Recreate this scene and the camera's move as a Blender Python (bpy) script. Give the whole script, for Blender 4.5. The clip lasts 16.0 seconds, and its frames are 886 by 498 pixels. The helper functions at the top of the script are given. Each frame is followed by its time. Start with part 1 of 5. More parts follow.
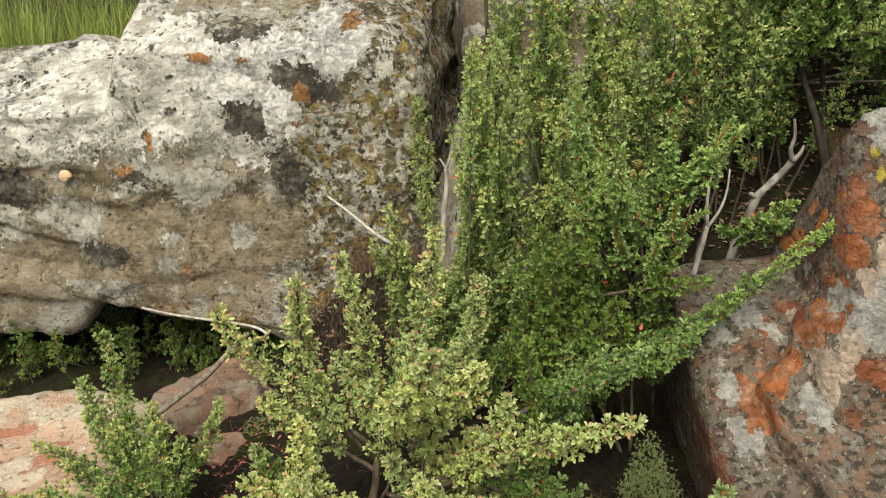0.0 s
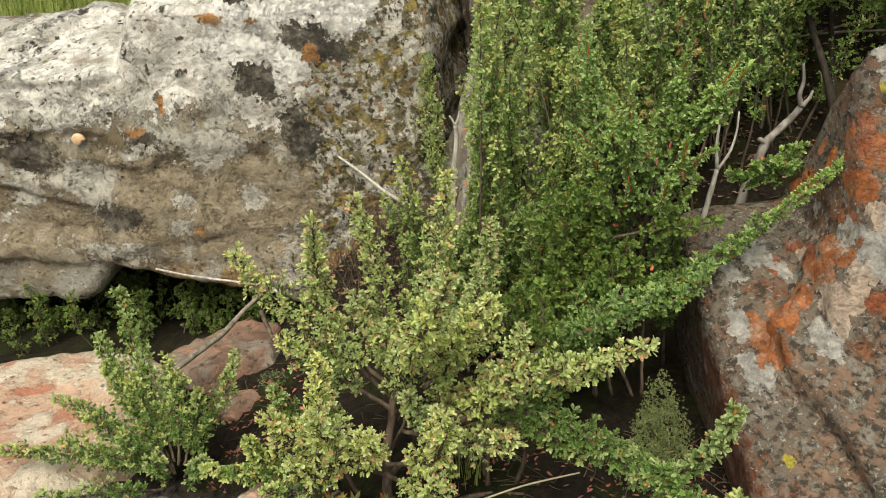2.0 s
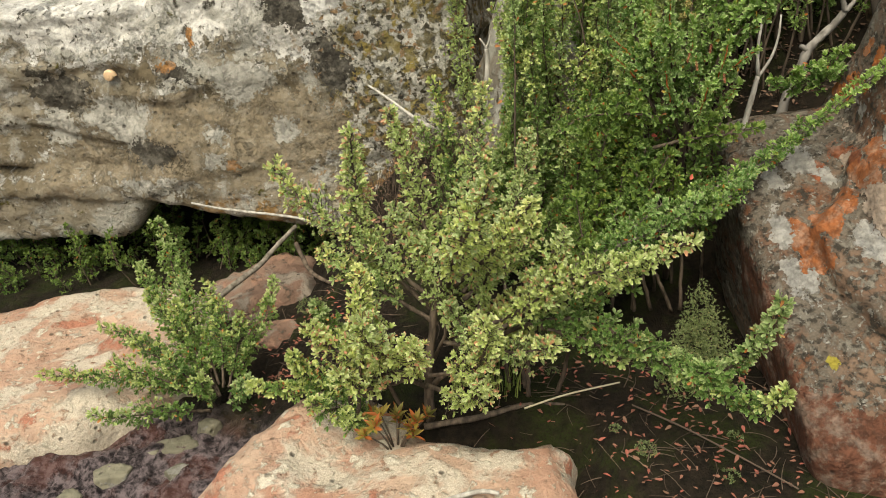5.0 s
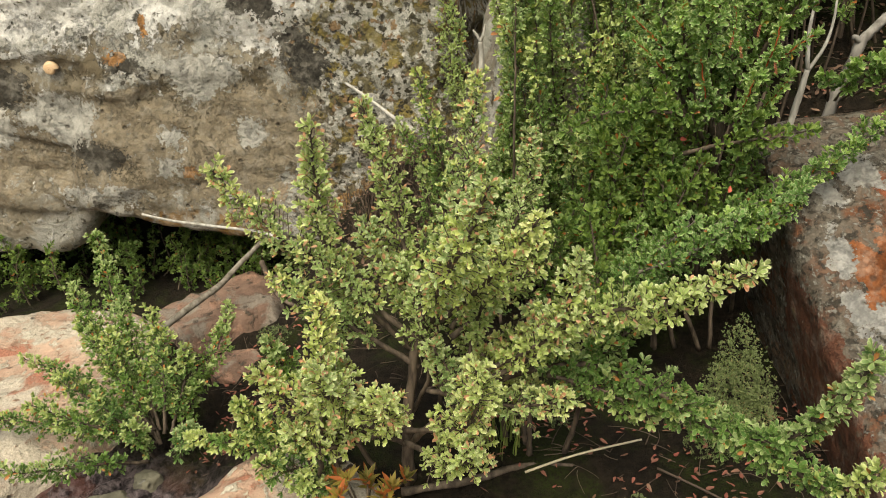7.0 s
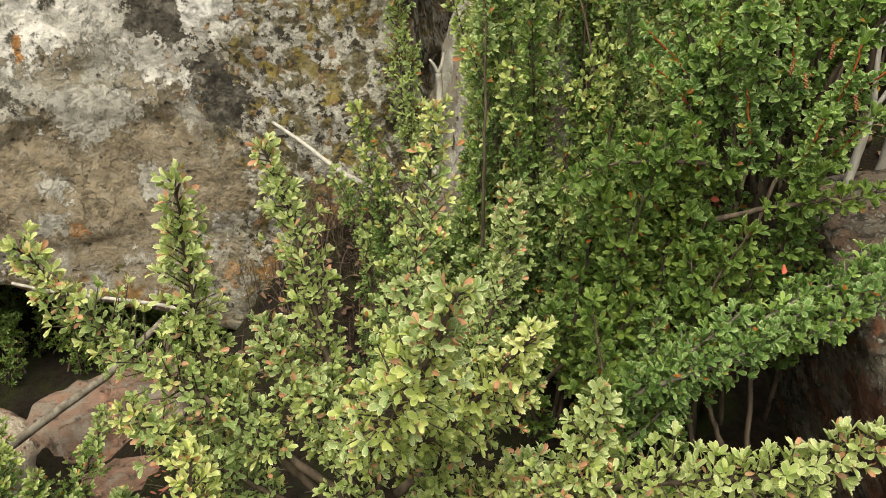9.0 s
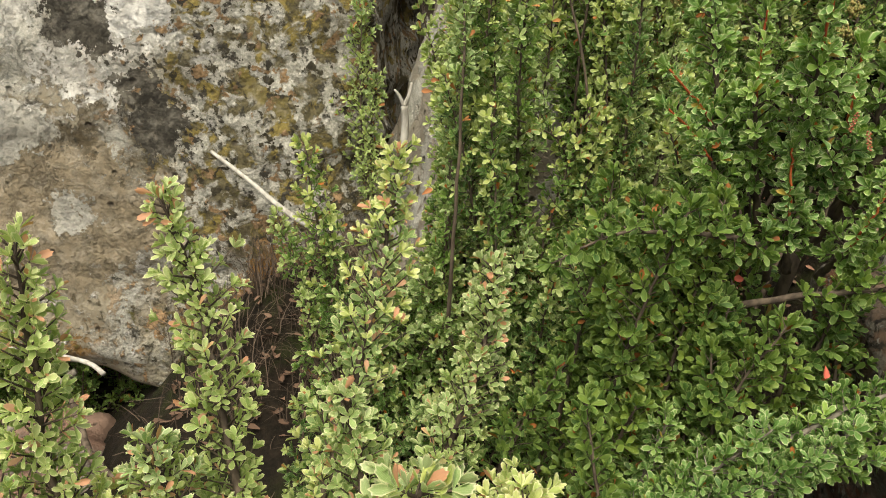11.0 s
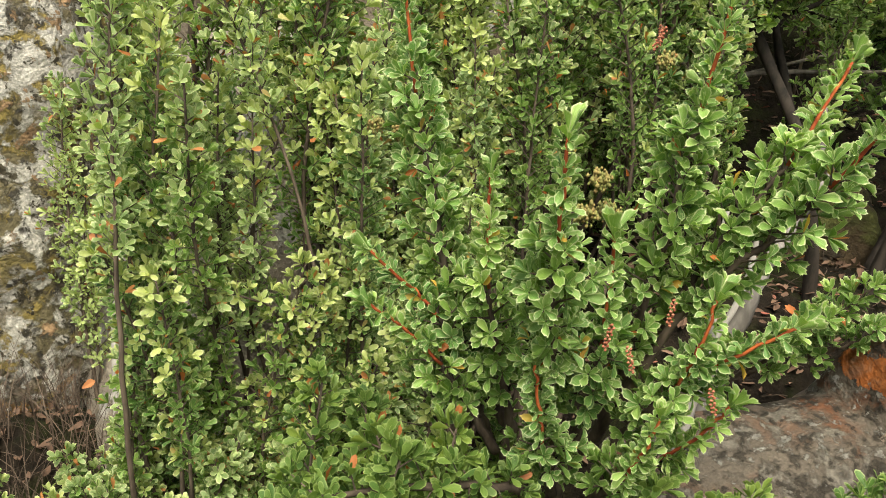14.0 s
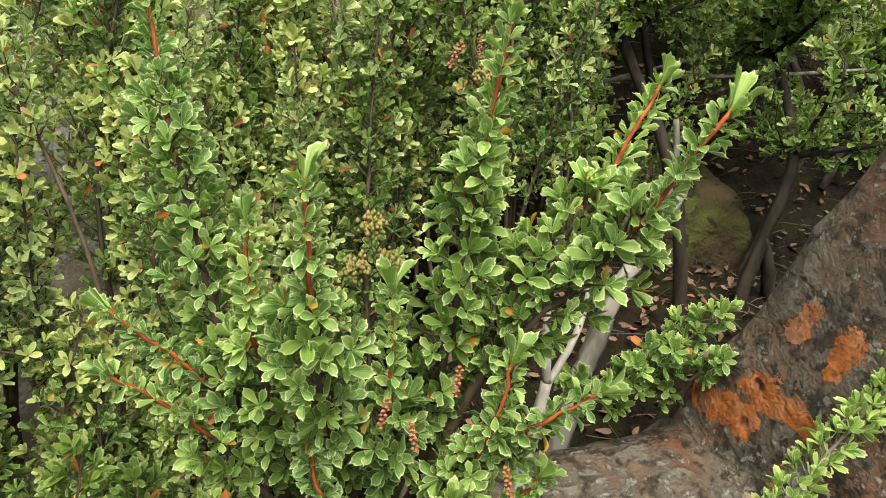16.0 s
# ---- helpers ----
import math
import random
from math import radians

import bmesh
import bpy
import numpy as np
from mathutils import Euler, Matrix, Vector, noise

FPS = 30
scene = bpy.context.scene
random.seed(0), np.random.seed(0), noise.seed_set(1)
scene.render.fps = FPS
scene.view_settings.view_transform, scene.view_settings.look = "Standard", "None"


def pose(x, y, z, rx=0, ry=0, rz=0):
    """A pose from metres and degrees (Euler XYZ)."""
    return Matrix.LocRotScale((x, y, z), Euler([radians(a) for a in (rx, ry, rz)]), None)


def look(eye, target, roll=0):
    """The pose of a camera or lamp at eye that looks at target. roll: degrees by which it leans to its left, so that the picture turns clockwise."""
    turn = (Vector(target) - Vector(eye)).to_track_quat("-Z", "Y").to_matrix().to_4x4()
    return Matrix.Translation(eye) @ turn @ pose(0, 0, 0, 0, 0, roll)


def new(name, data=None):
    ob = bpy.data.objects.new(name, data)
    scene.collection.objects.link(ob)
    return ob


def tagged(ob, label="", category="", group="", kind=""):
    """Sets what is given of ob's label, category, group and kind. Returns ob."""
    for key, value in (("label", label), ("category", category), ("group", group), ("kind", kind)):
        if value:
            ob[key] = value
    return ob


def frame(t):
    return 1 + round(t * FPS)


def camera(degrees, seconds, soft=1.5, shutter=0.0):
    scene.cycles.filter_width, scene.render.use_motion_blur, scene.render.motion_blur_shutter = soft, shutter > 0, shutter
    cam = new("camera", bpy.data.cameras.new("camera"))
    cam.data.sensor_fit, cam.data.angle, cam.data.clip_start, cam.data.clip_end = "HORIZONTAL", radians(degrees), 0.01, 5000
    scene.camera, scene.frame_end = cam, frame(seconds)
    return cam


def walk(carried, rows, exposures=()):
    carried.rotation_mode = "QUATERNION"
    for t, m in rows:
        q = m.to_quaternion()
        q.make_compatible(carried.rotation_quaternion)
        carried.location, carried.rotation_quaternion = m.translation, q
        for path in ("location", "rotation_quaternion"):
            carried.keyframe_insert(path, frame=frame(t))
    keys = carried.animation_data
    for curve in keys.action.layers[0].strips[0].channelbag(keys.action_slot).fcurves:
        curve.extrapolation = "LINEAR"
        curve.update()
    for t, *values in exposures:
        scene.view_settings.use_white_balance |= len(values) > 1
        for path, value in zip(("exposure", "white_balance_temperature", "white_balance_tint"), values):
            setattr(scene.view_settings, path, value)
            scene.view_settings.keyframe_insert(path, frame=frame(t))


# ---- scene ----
cam = camera(59.8, 16.0, 1.0)
PATH = [
    (0, (0.007, 0.031, 0.883), (0.001, 1.867, 0.09), -0.7),
    (0.5, (0.005, 0.019, 0.858), (-0.006, 1.853, 0.058), -0.7),
    (1, (0.001, 0.008, 0.846), (-0.017, 1.836, 0.034), -1.0),
    (1.5, (-0.003, -0.003, 0.833), (-0.021, 1.824, 0.019), -1.1),
    (2, (-0.004, -0.01, 0.824), (-0.026, 1.815, 0.005), -1.5),
    (2.5, (-0.008, -0.018, 0.816), (-0.049, 1.8, -0.017), -2.7),
    (3, (-0.016, -0.029, 0.803), (-0.071, 1.776, -0.055), -3.4),
    (3.5, (-0.024, -0.04, 0.79), (-0.092, 1.751, -0.096), -3.6),
    (4, (-0.029, -0.05, 0.782), (-0.105, 1.729, -0.129), -3.6),
    (4.2, (-0.033, -0.056, 0.78), (-0.113, 1.718, -0.139), -3.7),
    (6.3, (-0.01, 0.06, 0.719), (-0.11, 1.84, -0.187), -3.4),
    (6.5, (-0.018, 0.083, 0.709), (-0.108, 1.867, -0.192), -3.3),
    (7, (-0.029, 0.161, 0.677), (-0.088, 1.953, -0.208), -2.6),
    (7.5, (-0.028, 0.227, 0.64), (-0.055, 2.023, -0.24), -2.0),
    (8, (-0.019, 0.32, 0.624), (-0.018, 2.129, -0.23), -1.9),
    (8.5, (-0.022, 0.39, 0.607), (0.006, 2.216, -0.209), -1.8),
    (8.7, (-0.023, 0.414, 0.603), (0.016, 2.246, -0.2), -1.6),
    (10.8, (-0.029, 0.576, 0.562), (0.132, 2.442, -0.138), 2.6),
    (11, (-0.019, 0.6, 0.571), (0.143, 2.463, -0.137), 2.5),
    (11.5, (0.001, 0.647, 0.579), (0.241, 2.506, -0.118), 2.9),
    (12, (0.039, 0.698, 0.592), (0.37, 2.55, -0.086), 3.3),
    (12.5, (0.064, 0.726, 0.598), (0.463, 2.572, -0.06), 3.2),
    (13, (0.086, 0.749, 0.612), (0.539, 2.588, -0.03), 3.2),
    (13.5, (0.1, 0.768, 0.623), (0.602, 2.599, -0.005), 3.4),
    (14, (0.114, 0.783, 0.628), (0.668, 2.603, 0.01), 3.6),
    (14.5, (0.134, 0.798, 0.63), (0.747, 2.595, 0.0), 3.4),
    (14.7, (0.149, 0.81, 0.626), (0.789, 2.596, -0.007), 3.7),
    (15, (0.163, 0.811, 0.629), (0.849, 2.577, -0.014), 3.7),
    (15.5, (0.185, 0.82, 0.629), (0.916, 2.571, -0.003), 4.1),
    (16, (0.199, 0.823, 0.64), (0.945, 2.571, 0.017), 4.3),
]
walk(cam, [(t, look(eye, target, roll)) for t, eye, target, roll in PATH],
     exposures=((0, 1.07, 6950, 2), (8.5, 1.12, 7050, 2), (12.5, 1.41, 6850, 3), (14, 1.60, 6800, 3), (16, 1.58, 6800, 3)))

# ---- daylight: thin overcast, soft sun high behind the viewer ----
world = bpy.data.worlds.new("overcast_sky")
scene.world = world
world.use_nodes = True
wn = world.node_tree.nodes
sky = wn.new("ShaderNodeTexSky")
sky.sky_type, sky.sun_disc = "NISHITA", False
sky.sun_elevation, sky.sun_rotation = radians(60), radians(198)
sky.air_density, sky.dust_density, sky.ozone_density = 1.0, 6.0, 0.6
world.node_tree.links.new(sky.outputs[0], wn["Background"].inputs[0])
wn["Background"].inputs[1].default_value = 0.075
sun_data = bpy.data.lights.new("sun", "SUN")
sun_data.energy, sun_data.angle, sun_data.color = 2.0, radians(45), (1.0, 0.95, 0.87)
sun = new("sun", sun_data)
sun.matrix_world = look((-0.9, -1.5, 5.3), (0.0, 1.3, 0.2))


# ---- node helpers ----
class Nodes:
    """Short-hand for building one material's node tree."""

    def __init__(self, name):
        self.mat = bpy.data.materials.new(name)
        self.mat.use_nodes = True
        self.tree = self.mat.node_tree
        self.bsdf = self.tree.nodes["Principled BSDF"]
        self.coord = self.tree.nodes.new("ShaderNodeTexCoord")

    def add(self, kind, **props):
        node = self.tree.nodes.new(kind)
        for key, value in props.items():
            setattr(node, key, value)
        return node

    def link(self, a, b):
        self.tree.links.new(a, b)

    def put(self, value, socket):
        if isinstance(value, bpy.types.NodeSocket):
            self.link(value, socket)
        elif isinstance(value, tuple) and len(value) == 3 and socket.type == "RGBA":
            socket.default_value = (*value, 1)
        else:
            socket.default_value = value

    def noise(self, scale, detail=4.0, rough=0.55, vec=None, distort=0.0, offset=0.0):
        node = self.add("ShaderNodeTexNoise", noise_dimensions="4D")
        self.link(vec or self.coord.outputs["Object"], node.inputs["Vector"])
        node.inputs["W"].default_value = offset
        node.inputs["Scale"].default_value, node.inputs["Detail"].default_value = scale, detail
        node.inputs["Roughness"].default_value, node.inputs["Distortion"].default_value = rough, distort
        return node

    def cells(self, scale, vec=None, feature="F1", out="Distance"):
        node = self.add("ShaderNodeTexVoronoi", feature=feature)
        self.link(vec or self.coord.outputs["Object"], node.inputs["Vector"])
        node.inputs["Scale"].default_value = scale
        return node.outputs[out]

    def math(self, op, a, b=0.0, clamp=False):
        node = self.add("ShaderNodeMath", operation=op, use_clamp=clamp)
        self.put(a, node.inputs[0])
        self.put(b, node.inputs[1])
        return node.outputs[0]

    def vmath(self, op, a, b=(0, 0, 0)):
        node = self.add("ShaderNodeVectorMath", operation=op)
        self.put(a, node.inputs[0])
        self.put(b, node.inputs[1])
        return node.outputs["Value" if op in ("LENGTH", "DISTANCE", "DOT_PRODUCT") else "Vector"]

    def step(self, value, low, high):
        node = self.add("ShaderNodeMapRange", interpolation_type="SMOOTHSTEP")
        self.put(value, node.inputs[0])
        node.inputs[1].default_value, node.inputs[2].default_value = low, high
        return node.outputs[0]

    def mix(self, fac, a, b, blend="MIX"):
        node = self.add("ShaderNodeMix", data_type="RGBA", blend_type=blend)
        self.put(fac, node.inputs[0])
        self.put(a, node.inputs[6])
        self.put(b, node.inputs[7])
        return node.outputs[2]

    def bump(self, height, strength=0.4, distance=0.01, normal=None):
        node = self.add("ShaderNodeBump")
        node.inputs["Strength"].default_value, node.inputs["Distance"].default_value = strength, distance
        self.link(height, node.inputs["Height"])
        if normal:
            self.link(normal, node.inputs["Normal"])
        return node.outputs[0]

    def done(self, colour, rough=0.9, normal=None, spec=0.3):
        self.put(colour, self.bsdf.inputs["Base Color"])
        self.put(rough, self.bsdf.inputs["Roughness"])
        self.bsdf.inputs["Specular IOR Level"].default_value = spec
        if normal:
            self.link(normal, self.bsdf.inputs["Normal"])
        return self.mat


def rock_material(name, dark, light, layers, blobs=(), bump=0.6, seed=0.0):
    """Sandstone under crusts of lichen. layers: (colour, noise scale, from, to, detail) laid one over another;
    blobs: (colour, centre, radii, raggedness) for single patches with a shape of their own."""
    n = Nodes(name)
    big = n.noise(5.0, 5, 0.6, offset=seed)
    fine = n.noise(60.0, 6, 0.65, offset=seed + 1)
    grain = n.noise(420.0, 3, 0.6, offset=seed + 2)
    colour = n.mix(n.step(big.outputs[0], 0.35, 0.65), dark, light)
    colour = n.mix(n.math("MULTIPLY", fine.outputs[0], 0.55), colour, n.mix(0.75, colour, (0.0, 0.0, 0.0)))
    height = n.math("ADD", n.math("MULTIPLY", fine.outputs[0], 0.7), n.math("MULTIPLY", grain.outputs[0], 0.12))
    height = n.math("ADD", height, n.math("MULTIPLY", n.noise(18.0, 5, 0.6, offset=seed + 3).outputs[0], 1.2))
    # single patches, with ragged borders
    rag = n.vmath("ADD", n.noise(15.0, 8, 0.72, offset=seed + 4).outputs["Color"], n.vmath("MULTIPLY", n.noise(75.0, 5, 0.7, offset=seed + 6).outputs["Color"], (0.6, 0.6, 0.6)))
    rag = n.vmath("MULTIPLY", n.vmath("SUBTRACT", rag, (0.8, 0.8, 0.8)), (2.4, 2.4, 2.4))
    place = n.coord.outputs["Object"]
    mottle = n.noise(34.0, 9, 0.7, offset=seed + 8)

    def paint(colour, height, blob):
        paintcolour, centre, radii, ragged, lift = blob
        p = n.vmath("ADD", place, n.vmath("MULTIPLY", rag, (ragged, ragged, ragged)))
        p = n.vmath("DIVIDE", n.vmath("SUBTRACT", p, centre), radii)
        mask = n.step(n.vmath("LENGTH", p), 1.03, 0.97)
        speck = n.mix(n.step(fine.outputs[0], 0.42, 0.62), paintcolour, n.mix(0.35, paintcolour, (0.02, 0.02, 0.015)))
        speck = n.mix(n.math("MULTIPLY", n.step(mottle.outputs[0], 0.46, 0.62), 0.45), speck, n.mix(0.55, speck, (0.40, 0.37, 0.31)))
        return n.mix(mask, colour, speck), n.math("ADD", height, n.math("MULTIPLY", mask, lift))

    for b in blobs:
        if b[4] < 0:
            colour, height = paint(colour, height, b)
    axes = n.add("ShaderNodeSeparateXYZ")
    n.link(place, axes.inputs[0])
    for i, (tint, scale, low, high, detail, *stretch) in enumerate(layers):
        patch = n.noise(scale, detail, 0.62, distort=0.4, offset=seed + 10 + i)
        mask = n.step(patch.outputs[0], low, high)
        if stretch:
            mask = n.math("MULTIPLY", mask, n.step(n.math("ADD", axes.outputs[0], n.math("MULTIPLY", big.outputs[0], 0.12)), *stretch))
        speck = n.mix(n.step(grain.outputs[0], 0.35, 0.7), n.mix(0.35, tint, (0.03, 0.03, 0.02)), tint)
        colour = n.mix(mask, colour, speck)
        height = n.math("ADD", height, n.math("MULTIPLY", mask, 0.25))
    for b in blobs:
        if b[4] >= 0:
            colour, height = paint(colour, height, b)
    # small round crusts and pits
    dots = n.cells(95.0)
    pit = n.step(n.cells(28.0), 0.16, 0.05)
    colour = n.mix(n.math("MULTIPLY", n.step(dots, 0.2, 0.12), n.math("MULTIPLY", n.step(n.noise(9.0, 2, offset=seed + 5).outputs[0], 0.55, 0.65), 0.6)),
                   colour, n.mix(0.5, colour, (0.42, 0.40, 0.34)))
    colour = n.mix(n.math("MULTIPLY", pit, 0.7), colour, (0.06, 0.05, 0.04))
    height = n.math("SUBTRACT", height, n.math("MULTIPLY", pit, 0.6))
    return n.done(colour, 0.92, n.bump(height, bump, 0.012), 0.2)


def leaf_material(name, young, old, margin, odd, odd_share=0.06, gloss=0.52):
    """Small leathery leaf: pale margin and veins, every leaf a little different."""
    n = Nodes(name)
    geo = n.add("ShaderNodeNewGeometry")
    rnd = geo.outputs["Random Per Island"]
    wave = n.math("FRACT", n.math("MULTIPLY", rnd, 17.31))
    uv = n.add("ShaderNodeSeparateXYZ")
    n.link(n.coord.outputs["UV"], uv.inputs[0])
    across = n.math("ABSOLUTE", n.math("SUBTRACT", uv.outputs[0], 0.5))
    colour = n.mix(rnd, old, young)
    branch = n.add("ShaderNodeObjectInfo").outputs["Random"]
    colour = n.mix(branch, n.mix(1.0, colour, (0.66, 0.76, 0.82), "MULTIPLY"), n.mix(1.0, colour, (1.28, 1.16, 1.0), "MULTIPLY"))
    colour = n.mix(n.math("MULTIPLY", n.noise(160.0, 2).outputs[0], 0.5), colour, n.mix(0.5, colour, (0.02, 0.03, 0.01)))
    rim = n.math("MAXIMUM", n.step(across, 0.36, 0.48), n.step(uv.outputs[1], 0.86, 0.98))
    vein = n.step(n.math("ABSOLUTE", n.math("SINE", n.math("MULTIPLY", across, 26.0))), 0.32, 0.0)
    colour = n.mix(n.math("MULTIPLY", vein, 0.38), colour, margin)
    colour = n.mix(n.math("MULTIPLY", rim, 0.75), colour, margin)
    colour = n.mix(n.step(wave, 1.0 - odd_share, 1.0 - odd_share + 0.01), colour, odd)
    height = n.math("SUBTRACT", 0.0, vein)
    mat = n.done(colour, gloss, n.bump(height, 0.25, 0.0008), 0.32)
    # thin leaves let part of the light through
    through_light = n.add("ShaderNodeBsdfTranslucent")
    n.link(n.mix(1.0, colour, (0.75, 0.9, 0.35), "MULTIPLY"), through_light.inputs[0])
    mixer = n.add("ShaderNodeMixShader")
    mixer.inputs[0].default_value = 0.36
    n.link(n.bsdf.outputs[0], mixer.inputs[1])
    n.link(through_light.outputs[0], mixer.inputs[2])
    n.link(mixer.outputs[0], n.tree.nodes["Material Output"].inputs[0])
    return mat


def bark_material(name, low, high, scale=90.0, bump=0.5):
    n = Nodes(name)
    stretched = n.add("ShaderNodeMapping")
    n.link(n.coord.outputs["Object"], stretched.inputs[0])
    stretched.inputs["Scale"].default_value = (1.0, 1.0, 0.25)
    a = n.noise(scale, 5, 0.6, stretched.outputs[0])
    b = n.noise(14.0, 3, 0.5)
    colour = n.mix(n.step(a.outputs[0], 0.35, 0.65), low, high)
    colour = n.mix(n.math("MULTIPLY", b.outputs[0], 0.4), colour, low)
    return n.done(colour, 0.85, n.bump(a.outputs[0], bump, 0.002), 0.2)


def soil_material():
    n = Nodes("mossy_soil")
    a, b, c = n.noise(9.0, 6, 0.65), n.noise(70.0, 6, 0.7, offset=3), n.noise(260.0, 4, 0.7, offset=5)
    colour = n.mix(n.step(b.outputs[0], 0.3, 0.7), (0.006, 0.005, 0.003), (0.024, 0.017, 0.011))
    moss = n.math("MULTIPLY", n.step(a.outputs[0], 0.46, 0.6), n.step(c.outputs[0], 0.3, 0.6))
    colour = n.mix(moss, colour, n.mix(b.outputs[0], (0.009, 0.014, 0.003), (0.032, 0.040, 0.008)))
    height = n.math("ADD", n.math("MULTIPLY", b.outputs[0], 1.0), n.math("MULTIPLY", c.outputs[0], 0.5))
    # the wet hollow between the slabs
    wet = n.step(n.vmath("LENGTH", n.vmath("DIVIDE", n.vmath("SUBTRACT", n.coord.outputs["Object"], (-0.72, 0.86, -0.2)), (0.42, 0.34, 0.3))), 1.05, 0.7)
    colour = n.mix(wet, colour, n.mix(n.math("MULTIPLY", n.step(a.outputs[0], 0.50, 0.60), 0.6), n.mix(n.step(b.outputs[0], 0.40, 0.62), (0.012, 0.009, 0.010), (0.175, 0.140, 0.145)), (0.10, 0.045, 0.036)))
    return n.done(colour, n.math("SUBTRACT", 0.95, n.math("MULTIPLY", wet, n.math("ADD", 0.45, n.math("MULTIPLY", n.step(a.outputs[0], 0.45, 0.6), 0.35)))), n.bump(height, 0.9, 0.012), 0.15)


def plain_material(name, low, high, scale=120.0, rough=0.8, spec=0.2):
    n = Nodes(name)
    info = n.add("ShaderNodeNewGeometry")
    colour = n.mix(info.outputs["Random Per Island"], low, high)
    a = n.noise(scale, 3, 0.6)
    colour = n.mix(n.math("MULTIPLY", a.outputs[0], 0.4), colour, n.mix(0.6, colour, (0.02, 0.015, 0.01)))
    return n.done(colour, rough, n.bump(a.outputs[0], 0.3, 0.001), spec)


WHITE, PALE, TAN = (0.58, 0.56, 0.52), (0.38, 0.365, 0.32), (0.27, 0.235, 0.18)
BLACK, BROWN, MOSS = (0.062, 0.055, 0.044), (0.095, 0.075, 0.046), (0.13, 0.115, 0.025)
ORANGE, RUST, GREY = (0.38, 0.19, 0.07), (0.120, 0.050, 0.030), (0.22, 0.21, 0.185)


def patches(colour, ragged, lift, rows, y=1.74):
    return [(colour, (x, y, z), (rx, 0.6, rz), ragged, lift) for x, z, rx, rz in rows]


boulder_blobs = (
    patches(BROWN, 0.10, -1, [(-0.73, 0.20, 0.16, 0.13), (-0.35, 0.24, 0.16, 0.12), (-0.88, 0.13, 0.08, 0.06), (-0.15, 0.30, 0.16, 0.40)])
    + patches((0.20, 0.115, 0.04), 0.10, -1, [(-0.20, 0.04, 0.14, 0.11), (-0.60, 0.0, 0.2, 0.03)])
    + patches((0.155, 0.125, 0.045), 0.12, -1, [(-0.17, 0.33, 0.09, 0.22)])
    + patches(WHITE, 0.09, -1, [(-0.40, 0.48, 0.14, 0.12), (-0.72, 0.55, 0.30, 0.16), (-0.20, 0.62, 0.08, 0.06), (-0.93, 0.50, 0.22, 0.12)])
    + patches((0.215, 0.175, 0.120), 0.16, 0.05, [(-0.78, 0.22, 0.20, 0.07), (-0.52, 0.20, 0.22, 0.09), (-0.96, 0.13, 0.16, 0.05), (-0.66, 0.10, 0.20, 0.04)])
    + patches((0.30, 0.165, 0.055), 0.09, 0.05, [(-0.16, 0.10, 0.06, 0.06), (-0.23, 0.04, 0.08, 0.035)])
    + patches((0.60, 0.585, 0.555), 0.06, 0.1, [(-0.36, 0.61, 0.12, 0.055), (-0.24, 0.63, 0.09, 0.07), (-0.47, 0.55, 0.07, 0.06), (-0.36, 0.495, 0.055, 0.035), (-0.50, 0.61, 0.06, 0.03)])
    + patches((0.36, 0.345, 0.305), 0.07, 0.3, [(-0.87, 0.235, 0.088, 0.052), (-0.63, 0.195, 0.026, 0.022), (-0.465, 0.20, 0.032, 0.030), (-0.645, 0.135, 0.024, 0.020),
                                (-1.02, 0.22, 0.05, 0.04), (-0.55, 0.32, 0.07, 0.05), (-0.80, 0.085, 0.11, 0.016)])
    + patches(BLACK, 0.075, 0.4, [(-0.440, 0.472, 0.050, 0.032), (-0.405, 0.445, 0.026, 0.022), (-0.320, 0.556, 0.060, 0.034), (-0.255, 0.535, 0.040, 0.034), (-1.00, 0.305, 0.075, 0.046), (-0.33, 0.325, 0.036, 0.045), (-0.36, 0.385, 0.03, 0.03), (-0.70, 0.345, 0.036, 0.022), (-0.79, 0.165, 0.075, 0.032),
                                  (-0.44, 0.655, 0.07, 0.02)])
    + patches(ORANGE, 0.035, 0.3, [(-0.305, 0.530, 0.020, 0.020), (-0.66, 0.415, 0.010, 0.017), (-0.53, 0.60, 0.026, 0.009), (-0.20, 0.665, 0.025, 0.018),
                                   (-0.72, 0.365, 0.018, 0.013), (-0.60, 0.125, 0.016, 0.012), (-0.80, 0.575, 0.02, 0.006), (-0.44, 0.60, 0.014, 0.006)])
)
boulder_mat = rock_material(
    "lichen_boulder", (0.15, 0.12, 0.075), (0.33, 0.29, 0.22),
    [(PALE, 12.0, 0.47, 0.60, 14), (TAN, 11.0, 0.54, 0.68, 14), (WHITE, 34.0, 0.54, 0.66, 12), (BLACK, 24.0, 0.59, 0.65, 12), (MOSS, 17.0, 0.62, 0.68, 12), (BROWN, 70.0, 0.58, 0.68, 8),
     ((0.13, 0.11, 0.060), 15.0, 0.44, 0.52, 14, -0.32, -0.22), ((0.27, 0.21, 0.065), 21.0, 0.50, 0.57, 14, -0.32, -0.22), ((0.50, 0.48, 0.42), 30.0, 0.47, 0.53, 14, -0.32, -0.22),
     (BLACK, 42.0, 0.56, 0.62, 12, -0.32, -0.22), ((0.34, 0.22, 0.12), 38.0, 0.56, 0.60, 10, -0.40, -0.30), ((0.07, 0.060, 0.038), 64.0, 0.57, 0.61, 10, -0.36, -0.26), (WHITE, 55.0, 0.60, 0.66, 12)],
    boulder_blobs, 1.0, 1.0)
